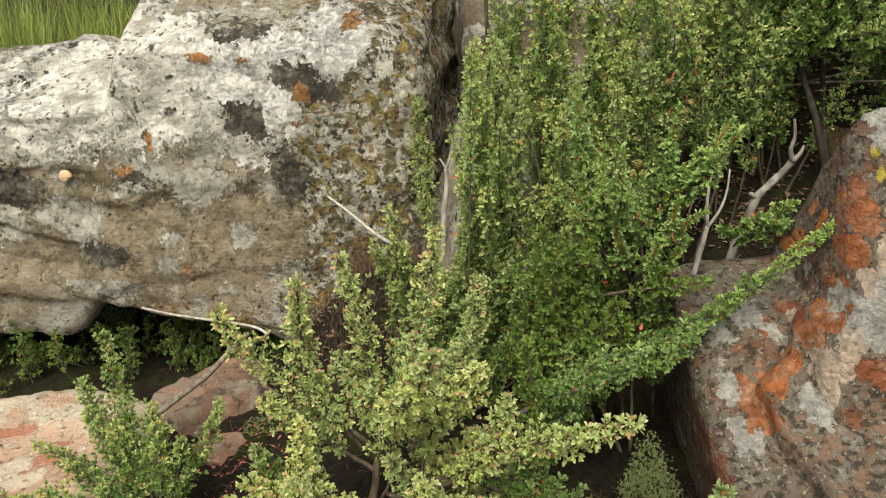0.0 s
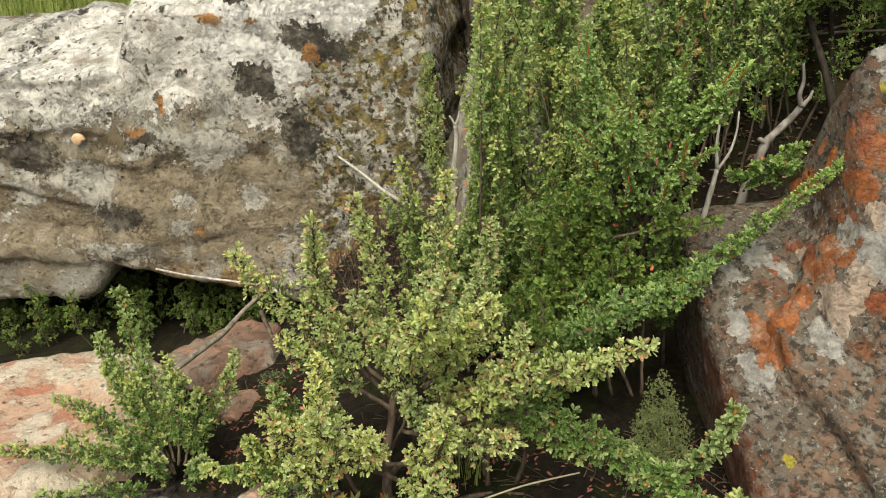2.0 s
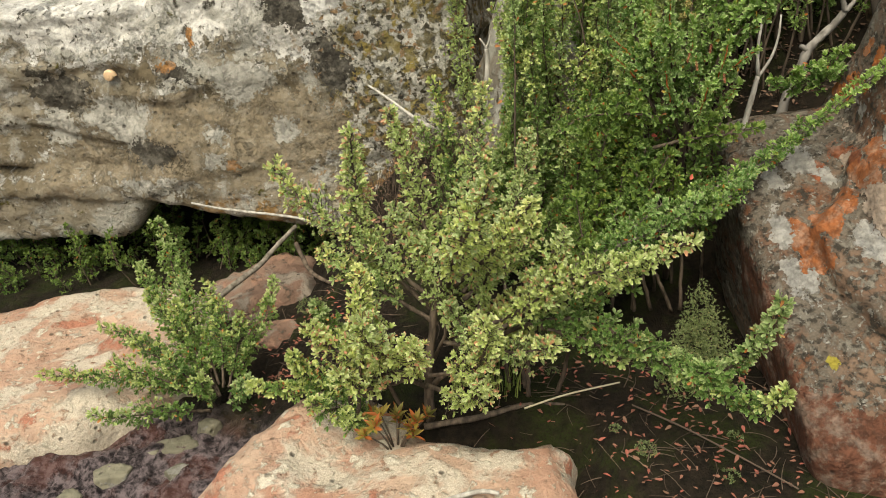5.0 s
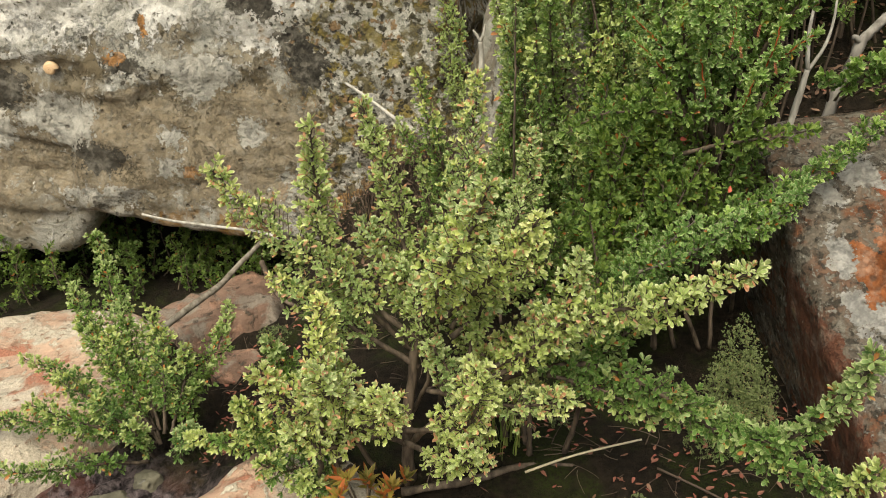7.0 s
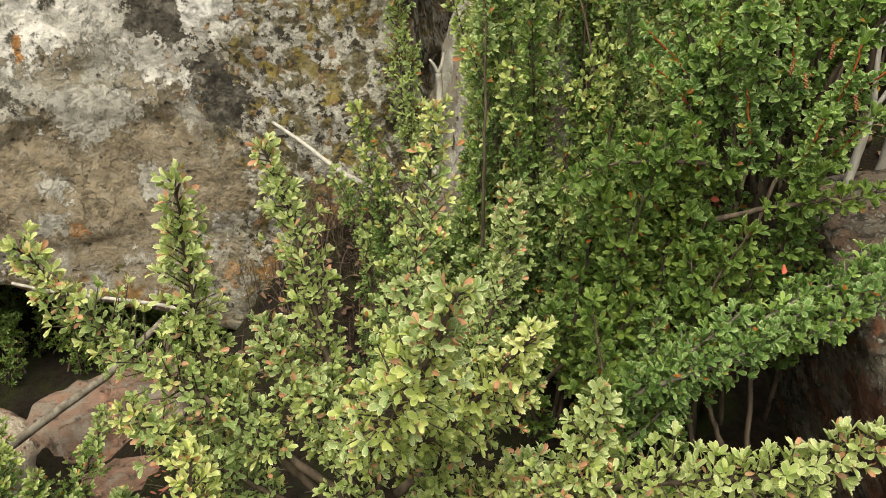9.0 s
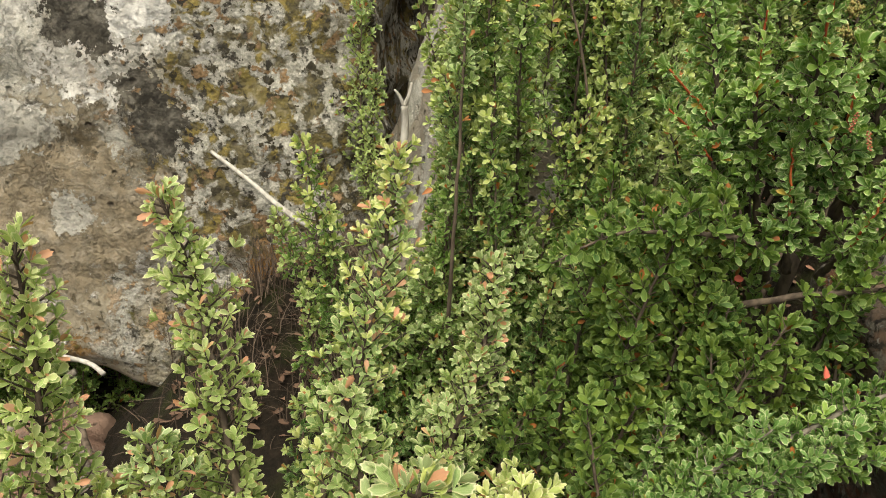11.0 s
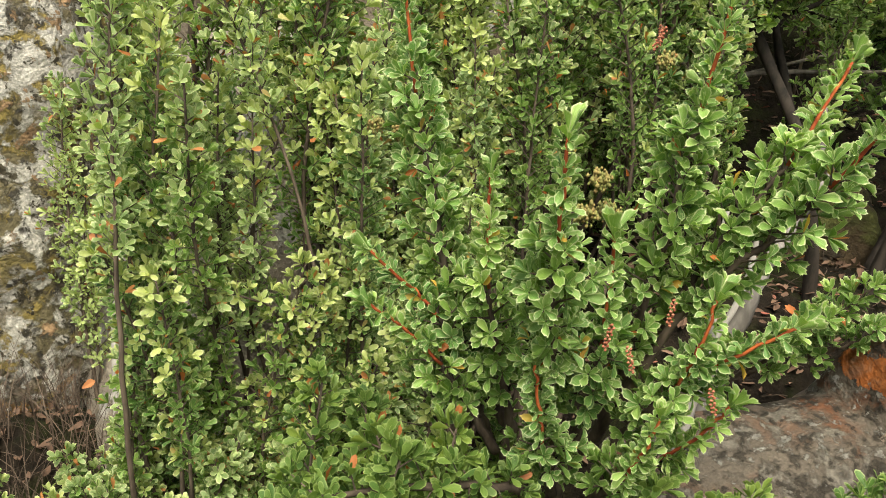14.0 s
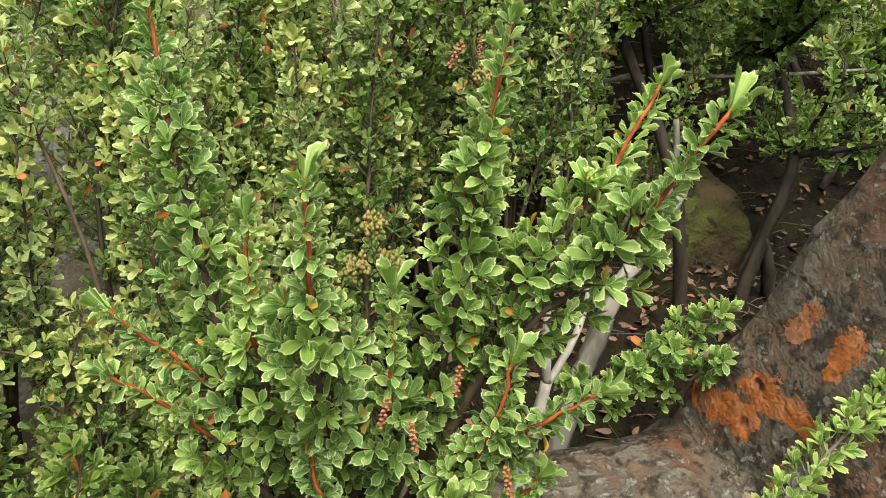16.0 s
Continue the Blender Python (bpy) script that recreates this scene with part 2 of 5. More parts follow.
back_rock_mat = rock_material(
    "weathered_rock", (0.11, 0.085, 0.06), (0.24, 0.205, 0.155), [(PALE, 12.0, 0.56, 0.59, 8), (BLACK, 14.0, 0.60, 0.63, 8)], (), 0.8, 21.0)
# Brown rock whose dark tones also hold the shade of the hollow.
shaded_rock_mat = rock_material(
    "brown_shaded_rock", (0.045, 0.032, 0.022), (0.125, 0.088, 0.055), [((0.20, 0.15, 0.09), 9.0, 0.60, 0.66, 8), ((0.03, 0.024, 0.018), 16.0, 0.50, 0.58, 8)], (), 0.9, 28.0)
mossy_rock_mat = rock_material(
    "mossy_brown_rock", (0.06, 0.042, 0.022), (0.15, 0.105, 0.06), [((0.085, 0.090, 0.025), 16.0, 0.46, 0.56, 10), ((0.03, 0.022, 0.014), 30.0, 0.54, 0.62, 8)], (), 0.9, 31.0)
pale_rock_mat = rock_material(
    "pale_weathered_rock", (0.19, 0.16, 0.12), (0.34, 0.30, 0.24), [(PALE, 16.0, 0.50, 0.58, 10), (BROWN, 30.0, 0.60, 0.66, 8)], (), 0.8, 25.0)
DULL_ORANGE = (0.26, 0.090, 0.032)
GROOVE = [(0.640, 0.575), (0.626, 0.53), (0.612, 0.488), (0.597, 0.440), (0.581, 0.395), (0.566, 0.358), (0.547, 0.318), (0.528, 0.288), (0.498, 0.264), (0.470, 0.240), (0.478, 0.210), (0.500, 0.180), (0.525, 0.150)]
TAN_LIT_RIDGE, CRUST = (0.36, 0.28, 0.22), (0.29, 0.28, 0.26)
PILLAR_BLOBS = (
    [(RUST, (0.50, 0.74, -0.03), (0.40, 0.30, 0.120), 0.07, 0.0), (RUST, (0.365, 0.95, 0.02), (0.050, 0.4, 0.20), 0.04, 0.0)]
    + [(DULL_ORANGE, (x - 0.022, y, z + 0.004), (0.018, 0.05, 0.024), 0.022, 0.0) for (x, z), y in zip(GROOVE[2:11], (1.03, 1.01, 1.0, 1.0, 1.0, 0.99, 0.98, 0.97, 0.95))]
    + [((0.20, 0.066, 0.030), c, r, 0.028, 0.0) for c, r in (((0.585, 1.06, 0.50), (0.014, 0.03, 0.04)), ((0.60, 0.93, 0.302), (0.040, 0.06, 0.018)), ((0.64, 0.93, 0.27), (0.03, 0.06, 0.02)),
                                                            ((0.49, 1.05, 0.305), (0.020, 0.04, 0.018)), ((0.53, 1.07, 0.335), (0.016, 0.04, 0.022)))]
    # Tan ridge, painted paler for the skylight on its upturned crest.
    + patches(TAN_LIT_RIDGE, 0.016, 0.1, [(x + 0.012, z, 0.012, 0.036) for x, z in GROOVE[1:8]], 1.0)
    + [((0.42, 0.135, 0.034), c, r, 0.022, 0.15) for c, r in (((0.552, 1.172, 0.394), (0.030, 0.034, 0.015)), ((0.560, 1.130, 0.418), (0.034, 0.034, 0.014)), ((0.570, 1.100, 0.466), (0.030, 0.013, 0.016)),
                                                            ((0.572, 1.075, 0.505), (0.03, 0.012, 0.012)), ((0.560, 1.135, 0.475), (0.03, 0.012, 0.014)))]
    + patches(CRUST, 0.03, 0.2, [(0.470, 0.308, 0.026, 0.017), (0.597, 0.362, 0.036, 0.036), (0.625, 0.40, 0.03, 0.04), (0.440, 0.186, 0.022, 0.013), (0.428, 0.197, 0.014, 0.012), (0.435, 0.285, 0.012, 0.012), (0.505, 0.297, 0.012, 0.010),
                                 (0.425, 0.240, 0.016, 0.018), (0.52, 0.245, 0.020, 0.014), (0.62, 0.60, 0.02, 0.03), (0.60, 0.632, 0.04, 0.020)], 1.0)
    + patches((0.30, 0.25, 0.04), 0.012, 0.1, [(0.452, 0.118, 0.007, 0.007), (0.612, 0.545, 0.006, 0.012), (0.606, 0.575, 0.006, 0.01)], 1.0)
)
pillar_mat = rock_material(
    "rust_and_grey_rock", (0.125, 0.066, 0.043), (0.205, 0.138, 0.096),
    [((0.128, 0.106, 0.084), 11.0, 0.42, 0.54, 14), ((0.180, 0.160, 0.132), 46.0, 0.50, 0.58, 14), ((0.165, 0.070, 0.036), 14.0, 0.56, 0.64, 14), ((0.048, 0.040, 0.032), 80.0, 0.51, 0.60, 12),
     ((0.30, 0.285, 0.25), 120.0, 0.56, 0.63, 8)],
    PILLAR_BLOBS, 0.8, 41.0)
slab_mat = rock_material(
    "sandstone_slab", (0.40, 0.225, 0.155), (0.52, 0.38, 0.28),
    [((0.52, 0.45, 0.36), 7.0, 0.47, 0.55, 9), ((0.40, 0.175, 0.115), 9.0, 0.57, 0.62, 9), ((0.58, 0.52, 0.42), 34.0, 0.56, 0.61, 8), ((0.16, 0.115, 0.075), 26.0, 0.66, 0.70, 8),
     ((0.34, 0.21, 0.145), 48.0, 0.58, 0.66, 10), ((0.54, 0.47, 0.37), 90.0, 0.58, 0.64, 8)], (), 0.8, 61.0)
# Browner, stained sandstone, darkened further to paint in the boulder's overhang shade.
dark_slab_mat = rock_material(
    "stained_shaded_sandstone", (0.16, 0.095, 0.068), (0.27, 0.18, 0.135), [((0.24, 0.20, 0.165), 12.0, 0.50, 0.58, 9), ((0.33, 0.19, 0.135), 8.0, 0.56, 0.62, 9), ((0.09, 0.07, 0.055), 40.0, 0.56, 0.64, 8)], (), 0.8, 66.0)
stone_mat = rock_material("pale_stones", (0.13, 0.12, 0.085), (0.29, 0.27, 0.20), [(GREY, 20.0, 0.55, 0.6, 6)], (), 0.6, 81.0)
soil_mat = soil_material()
# Paler and darker leaves: part age, part sunlight and shade put into colour.
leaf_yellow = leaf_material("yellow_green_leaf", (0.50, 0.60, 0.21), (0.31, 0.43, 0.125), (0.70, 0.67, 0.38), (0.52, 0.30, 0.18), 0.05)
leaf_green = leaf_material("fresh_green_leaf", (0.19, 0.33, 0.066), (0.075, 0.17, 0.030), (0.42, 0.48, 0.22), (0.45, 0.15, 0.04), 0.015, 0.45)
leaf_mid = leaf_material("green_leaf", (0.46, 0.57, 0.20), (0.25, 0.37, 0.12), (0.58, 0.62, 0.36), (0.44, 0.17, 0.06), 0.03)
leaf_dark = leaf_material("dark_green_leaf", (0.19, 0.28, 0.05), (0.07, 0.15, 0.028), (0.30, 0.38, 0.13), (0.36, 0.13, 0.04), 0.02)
leaf_tip_yellow = leaf_material("pale_young_lit_leaf", (0.66, 0.71, 0.32), (0.40, 0.52, 0.16), (0.84, 0.79, 0.52), (0.58, 0.30, 0.18), 0.10)
leaf_tip_green = leaf_material("bright_young_lit_leaf", (0.30, 0.47, 0.12), (0.14, 0.29, 0.058), (0.66, 0.69, 0.40), (0.48, 0.30, 0.05), 0.012, 0.45)
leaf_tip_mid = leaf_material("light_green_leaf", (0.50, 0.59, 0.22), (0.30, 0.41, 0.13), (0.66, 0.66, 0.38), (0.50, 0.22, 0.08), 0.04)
leaf_moss = leaf_material("pale_mat_leaf", (0.17, 0.22, 0.080), (0.09, 0.13, 0.042), (0.38, 0.42, 0.22), (0.3, 0.25, 0.12), 0.05)
leaf_rosette = leaf_material("red_tinged_leaf", (0.32, 0.27, 0.06), (0.17, 0.16, 0.038), (0.42, 0.24, 0.09), (0.42, 0.13, 0.04), 0.38)
litter_mat = plain_material("fallen_leaves", (0.30, 0.09, 0.065), (0.20, 0.115, 0.075), 150.0, 0.7)
brown_leaf = plain_material("brown_leaf", (0.10, 0.06, 0.04), (0.20, 0.125, 0.085), 150.0, 0.8)
litter_red = plain_material("red_leaf", (0.48, 0.08, 0.05), (0.40, 0.12, 0.08), 150.0, 0.6)
litter_orange = plain_material("orange_leaf", (0.42, 0.19, 0.07), (0.32, 0.13, 0.055), 150.0, 0.6)
twig_mat = plain_material("dead_twigs", (0.05, 0.034, 0.024), (0.16, 0.12, 0.09), 150.0, 0.8)
straw_mat = plain_material("dry_straw", (0.45, 0.38, 0.25), (0.55, 0.49, 0.36), 150.0, 0.7)
grass_mat = plain_material("grass_blades", (0.16, 0.25, 0.045), (0.33, 0.36, 0.10), 60.0, 0.6)
catkin_mat = plain_material("dry_flower_spikes", (0.30, 0.085, 0.045), (0.42, 0.17, 0.10), 300.0, 0.8)
bud_mat = plain_material("flower_heads", (0.19, 0.21, 0.06), (0.27, 0.19, 0.07), 300.0, 0.7)
shell_mat = plain_material("snail_shell", (0.62, 0.42, 0.24), (0.66, 0.46, 0.28), 90.0, 0.4, 0.4)
bark_grey = bark_material("grey_bark", (0.10, 0.085, 0.065), (0.27, 0.24, 0.20))
bark_pale = bark_material("bleached_wood", (0.25, 0.235, 0.205), (0.50, 0.475, 0.43))
bark_weathered = bark_material("weathered_wood", (0.10, 0.09, 0.078), (0.28, 0.26, 0.235), 60.0, 0.9)
bark_dark = bark_material("dark_bark", (0.04, 0.03, 0.022), (0.15, 0.115, 0.085))
# Bark for the hollow's stems, with the deep shade there put into its colour.
bark_shaded = bark_material("dark_shaded_bark", (0.012, 0.010, 0.008), (0.045, 0.036, 0.028))
shoot_red = bark_material("red_young_shoot", (0.27, 0.05, 0.02), (0.45, 0.13, 0.035), 200.0, 0.2)


# ---- mesh helpers ----
def smooth(a, b, x):
    t = min(1.0, max(0.0, (x - a) / (b - a)))
    return t * t * (3 - 2 * t)


def mesh_object(name, verts, faces, material, parent=None, label="", smooth=True, uvs=None):
    me = bpy.data.meshes.new(name)
    me.from_pydata(verts, [], faces)
    me.materials.append(material)
    if smooth:
        me.polygons.foreach_set("use_smooth", [True] * len(me.polygons))
    if uvs is not None:
        layer = me.uv_layers.new(name="UVMap")
        layer.data.foreach_set("uv", np.asarray(uvs, dtype=np.float32).ravel())
    ob = new(name, me)
    ob.parent = parent
    if label:
        tagged(ob, label)
    return ob


def empty(name, place, label, category, group=""):
    ob = new(name)
    ob.location = place
    ob.empty_display_size = 0.02
    return tagged(ob, label, category, group)


class Tubes:
    """Round tapered stems gathered into one mesh."""

    def __init__(self, sides=6):
        self.v, self.f, self.sides = [], [], sides

    def add(self, pts, r0, r1, knobbly=0.0, close=True):
        k, n, start = self.sides, len(pts), len(self.v)
        side = None
        for i, p in enumerate(pts):
            d = (pts[min(i + 1, n - 1)] - pts[max(i - 1, 0)]).normalized()
            if side is None:
                side = d.cross(Vector((0.31, 0.2, 0.93))).normalized()
                if side.length < 0.1:
                    side = Vector((1, 0, 0))
            side = (side - d * side.dot(d)).normalized()
            other = d.cross(side)
            r = r0 + (r1 - r0) * i / max(1, n - 1)
            for j in range(k):
                a = 2 * math.pi * j / k
                rr = r * (1 + knobbly * random.uniform(-1, 1))
                self.v.append(p + side * (rr * math.cos(a)) + other * (rr * math.sin(a)))
        for i in range(n - 1):
            for j in range(k):
                a, b = start + i * k + j, start + i * k + (j + 1) % k
                self.f.append((a, b, b + k, a + k))
        if close:
            self.f.append(tuple(start + j for j in reversed(range(k))))
            self.f.append(tuple(start + (n - 1) * k + j for j in range(k)))

    def build(self, name, material, parent=None, label=""):
        return mesh_object(name, self.v, self.f, material, parent, label)


def curve_points(a, c, b, n, wobble=0.0):
    """Points on the bent line from a by way of c to b."""
    pts = []
    for i in range(n):
        t = i / (n - 1)
        p = a * ((1 - t) ** 2) + c * (2 * t * (1 - t)) + b * (t * t)
        if wobble and 0 < i < n - 1:
            p = p + Vector((random.uniform(-1, 1), random.uniform(-1, 1), random.uniform(-1, 1))) * wobble
        pts.append(p)
    return pts


def leaf_template(cols, rows, teeth, fold, curl, wide=1.0):
    """A small wedge-shaped leaf with a toothed round tip, folded along its midrib: length 1 along y, face to +z."""
    verts, uvs = [], []
    for j in range(rows + 1):
        v = (j / rows) ** 0.85
        half = 0.045 + 0.215 * smooth(0.0, 0.74, v) - 0.085 * max(0.0, (v - 0.74) / 0.26) ** 1.5
        for i in range(cols + 1):
            u = i / cols * 2 - 1
            y = v
            if j == rows:
                y = 1.0 - 0.13 * u * u + ((0.05 if i % 2 == 0 else -0.05) if teeth else 0.0)
            elif j == rows - 1 and teeth and i in (0, cols):
                y += 0.03
            verts.append((u * half * wide, y, fold * abs(u) * half + curl * v * v))
            uvs.append((i / cols, v))
    faces = [(j * (cols + 1) + i, j * (cols + 1) + i + 1, (j + 1) * (cols + 1) + i + 1, (j + 1) * (cols + 1) + i)
             for j in range(rows) for i in range(cols)]
    return np.array(verts), np.array(faces), np.array(uvs)


LEAF_NEAR = [leaf_template(4, 3, True, 0.55, -0.16, 0.9), leaf_template(4, 3, True, 0.40, 0.06, 0.85), leaf_template(4, 3, True, 0.75, -0.30, 0.9)]
LEAF_FAR = [leaf_template(4, 2, True, 0.45, -0.10), leaf_template(4, 2, True, 0.25, 0.1)]
LEAF_SIMPLE = [leaf_template(2, 1, False, 0.45, -0.12, 1.3), leaf_template(2, 1, False, 0.7, 0.10, 1.25)]
LEAF_PLAIN = [leaf_template(2, 2, False, 0.45, -0.10), leaf_template(2, 2, False, 0.25, 0.1)]


class Leaves:
    """Leaf places, gathered and then laid down as one mesh or as single objects."""

    def __init__(self):
        self.items = []

    def leaf(self, p, axis, face, size):
        axis = axis.normalized()
        face = face - axis * face.dot(axis)
        if face.length < 1e-4:
            face = axis.orthogonal()
        face.normalize()
        self.items.append((p, axis, face, axis.cross(face), size))

    def rosette(self, p, axis, count, size, spread, rng):
        """Leaves round one bud, faces turned to the bud's own axis."""
        axis = axis.normalized()
        side = axis.orthogonal().normalized()
        other = axis.cross(side)
        start = rng.uniform(0, 6.28)
        for i in range(count):
            a = start + 2 * math.pi * i / count + rng.uniform(-0.35, 0.35)
            out = side * math.cos(a) + other * math.sin(a)
            tilt = spread * rng.uniform(0.6, 1.2)
            d = axis * math.cos(tilt) + out * math.sin(tilt)
            roll = Vector((rng.uniform(-1, 1), rng.uniform(-1, 1), rng.uniform(-1, 1))) * 0.45
            self.leaf(p + out * size * 0.06, d + roll * 0.5, axis - out * 0.25 + roll, size * rng.uniform(0.6, 1.15))

    def arrays(self, templates):
        verts, faces, uvs, base = [], [], [], 0
        for k, (tv, tf, tu) in enumerate(templates):
            chosen = self.items[k::len(templates)]
            if not chosen:
                continue
            m = np.array([[(*b,), (*a,), (*f,)] for _, a, f, b, _ in chosen])
            size = np.array([c[4] for c in chosen])[:, None, None]
            place = np.array([(*c[0],) for c in chosen])[:, None, :]
            verts.append((np.einsum("vk,nkc->nvc", tv, m) * size + place).reshape(-1, 3))
            count = len(chosen)
            faces.append((tf[None] + (np.arange(count) * len(tv))[:, None, None] + base).reshape(-1, 4))
            uvs.append(np.tile(tu[tf.ravel()], (count, 1)))
            base += count * len(tv)
        return np.concatenate(verts), np.concatenate(faces), np.concatenate(uvs)

    def build(self, name, material, parent=None, label="", templates=LEAF_FAR):
        v, f, uv = self.arrays(templates)
        me = bpy.data.meshes.new(name)
        me.vertices.add(len(v))
        me.vertices.foreach_set("co", v.astype(np.float32).ravel())
        me.loops.add(len(f) * 4)
        me.loops.foreach_set("vertex_index", f.astype(np.int32).ravel())
        me.polygons.add(len(f))
        me.polygons.foreach_set("loop_start", np.arange(len(f), dtype=np.int32) * 4)
        me.polygons.foreach_set("use_smooth", np.ones(len(f), dtype=bool))
        me.update(calc_edges=True)
        me.uv_layers.new(name="UVMap").data.foreach_set("uv", uv.astype(np.float32).ravel())
        me.materials.append(material)
        ob = new(name, me)
        ob.parent = parent
        return tagged(ob, label, kind="stuff")


def rock(name, lobes, material, label, category="rock", detail=6, rough=0.02, seed=0, pieces=6.0, strata=0.0, carve=None):
    """A weathered rock of one surface. Each lobe: its centre, the planes (normal, point) that bound it, and how sharp its edges are.
    Seen from the first lobe's centre, the surface is the farthest one of the lobes."""
    bm = bmesh.new()
    bmesh.ops.create_icosphere(bm, subdivisions=detail, radius=1.0)
    ways = np.array([v.co.normalized()[:] for v in bm.verts])
    faces = [tuple(v.index for v in f.verts) for f in bm.faces]
    bm.free()
    heart = np.array(lobes[0][0])
    solids = []
    for centre, planes, sharp in lobes:
        normals = np.array([Vector(q).normalized()[:] for q, _ in planes])
        heights = np.maximum(0.02, np.einsum("ij,ij->i", normals, np.array([p for _, p in planes]) - np.array(centre)))
        solids.append((np.array(centre), normals / heights[:, None], sharp))

    def within(p):
        best = np.zeros(len(p), dtype=bool)
        for centre, facets, sharp in solids:
            best |= (np.maximum((p - centre) @ facets.T, 0.0) ** sharp).sum(axis=1) < 1.0
        return best

    reach = np.full(len(ways), 0.01)
    for r in np.linspace(0.02, 1.6, 110):
        reach[within(heart + ways * r)] = r
    low, high = reach, reach + 1.6 / 109
    for _ in range(9):
        mid = (low + high) / 2
        inside = within(heart + ways * mid[:, None])
        low, high = np.where(inside, mid, low), np.where(inside, high, mid)
    verts = []
    off = Vector((seed * 3.1, seed * 1.7, seed))
    for way, r in zip(ways, low):
        d = Vector(way)
        p = Vector(heart) + d * float(r)
        w = noise.fractal(p * pieces * 0.5 + off, 1.0, 2.0, 4) * rough * 1.1
        w += (abs(noise.noise(p * pieces * 2.2 + off)) - 0.25) * -rough * 0.8
        w += noise.fractal(p * pieces * 6.0 + off, 0.9, 2.1, 4) * rough * 0.22
        if strata:
            bed = noise.noise(Vector((p.x * 2.5, p.y * 2.5, p.z * 17.0)) + off)
            w += strata * (smooth(-0.12, 0.12, bed) - 0.5)
        if carve:
            w += carve(p)
        verts.append(p + d * w)
    return tagged(mesh_object(name, verts, faces, material), label, category)


# ---- the ground, one sheet to the horizon ----
def ground_height(x, y):
    z = -0.035 + 0.03 * math.exp(-((x - 0.3) ** 2 + (y - 0.85) ** 2) / 0.08)
    z -= 0.15 * smooth(-0.25, -0.5, x) * smooth(0.3, 0.7, y)
    z += 0.50 * smooth(2.05, 2.9, y) + 0.03 * max(0.0, y - 2.9)
    z += 0.10 * smooth(1.1, 1.5, y) * smooth(-0.35, 0.1, x)
    z -= 0.09 * smooth(0.17, 0.10, x) * smooth(0.93, 0.85, y)
    z += 0.20 * smooth(1.20, 1.42, y) * smooth(0.40, 0.55, x) * smooth(2.0, 1.2, x)
    z += (0.07 * smooth(1.30, 1.46, y) + 0.42 * smooth(1.50, 1.95, y)) * smooth(0.46, 0.60, x) * smooth(2.2, 1.3, x)
    z += 0.15 * math.exp(-((x + 0.14) / 0.17) ** 2 - ((y - 1.62) / 0.16) ** 2)
    z += 0.02 * noise.noise(Vector((x * 3, y * 3, 0))) + 0.012 * noise.noise(Vector((x * 11, y * 11, 4))) if abs(x) < 6 and abs(y) < 8 else 0
    wet = smooth(-0.28, -0.40, x) * smooth(0.45, 0.6, y) * smooth(1.75, 1.5, y)
    if wet > 0:
        z += wet * (0.026 * noise.noise(Vector((x * 20, y * 20, 7))) + 0.018 * noise.noise(Vector((x * 48, y * 48, 2))))
    return z


def make_ground():
    xs = [-600, -200, -60, -20, -8, -4, -2.6] + [-1.9 + 0.03 * i for i in range(33)] + [-0.91 + 0.014 * i for i in range(44)] + [-0.29 + 0.03 * i for i in range(73)] + [2.6, 4, 8, 20, 60, 200, 600]
    ys = [-600, -200, -60, -20, -8, -4, -2, -1] + [-0.4 + 0.03 * i for i in range(30)] + [0.5 + 0.014 * i for i in range(64)] + [1.4 + 0.03 * i for i in range(54)] + [3.6, 5, 8, 20, 60, 200, 600]
    verts = [(x, y, ground_height(x, y)) for y in ys for x in xs]
    w = len(xs)
    faces = [(j * w + i, j * w + i + 1, (j + 1) * w + i + 1, (j + 1) * w + i) for j in range(len(ys) - 1) for i in range(w - 1)]
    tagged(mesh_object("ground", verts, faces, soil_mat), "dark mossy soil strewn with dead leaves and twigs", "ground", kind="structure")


make_ground()

# ---- rocks ----
def inside_distance(x, y, outline):
    """Distance to the outline, positive inside it."""
    best, inside = 1e9, False
    for (ax, ay), (bx, by) in zip(outline, outline[1:] + outline[:1]):
        ux, uy = bx - ax, by - ay
        t = min(1.0, max(0.0, ((x - ax) * ux + (y - ay) * uy) / (ux * ux + uy * uy)))
        best = min(best, math.hypot(x - ax - t * ux, y - ay - t * uy))
        if (ay > y) != (by > y) and x < ax + (y - ay) / (by - ay) * ux:
            inside = not inside
    return best if inside else -best


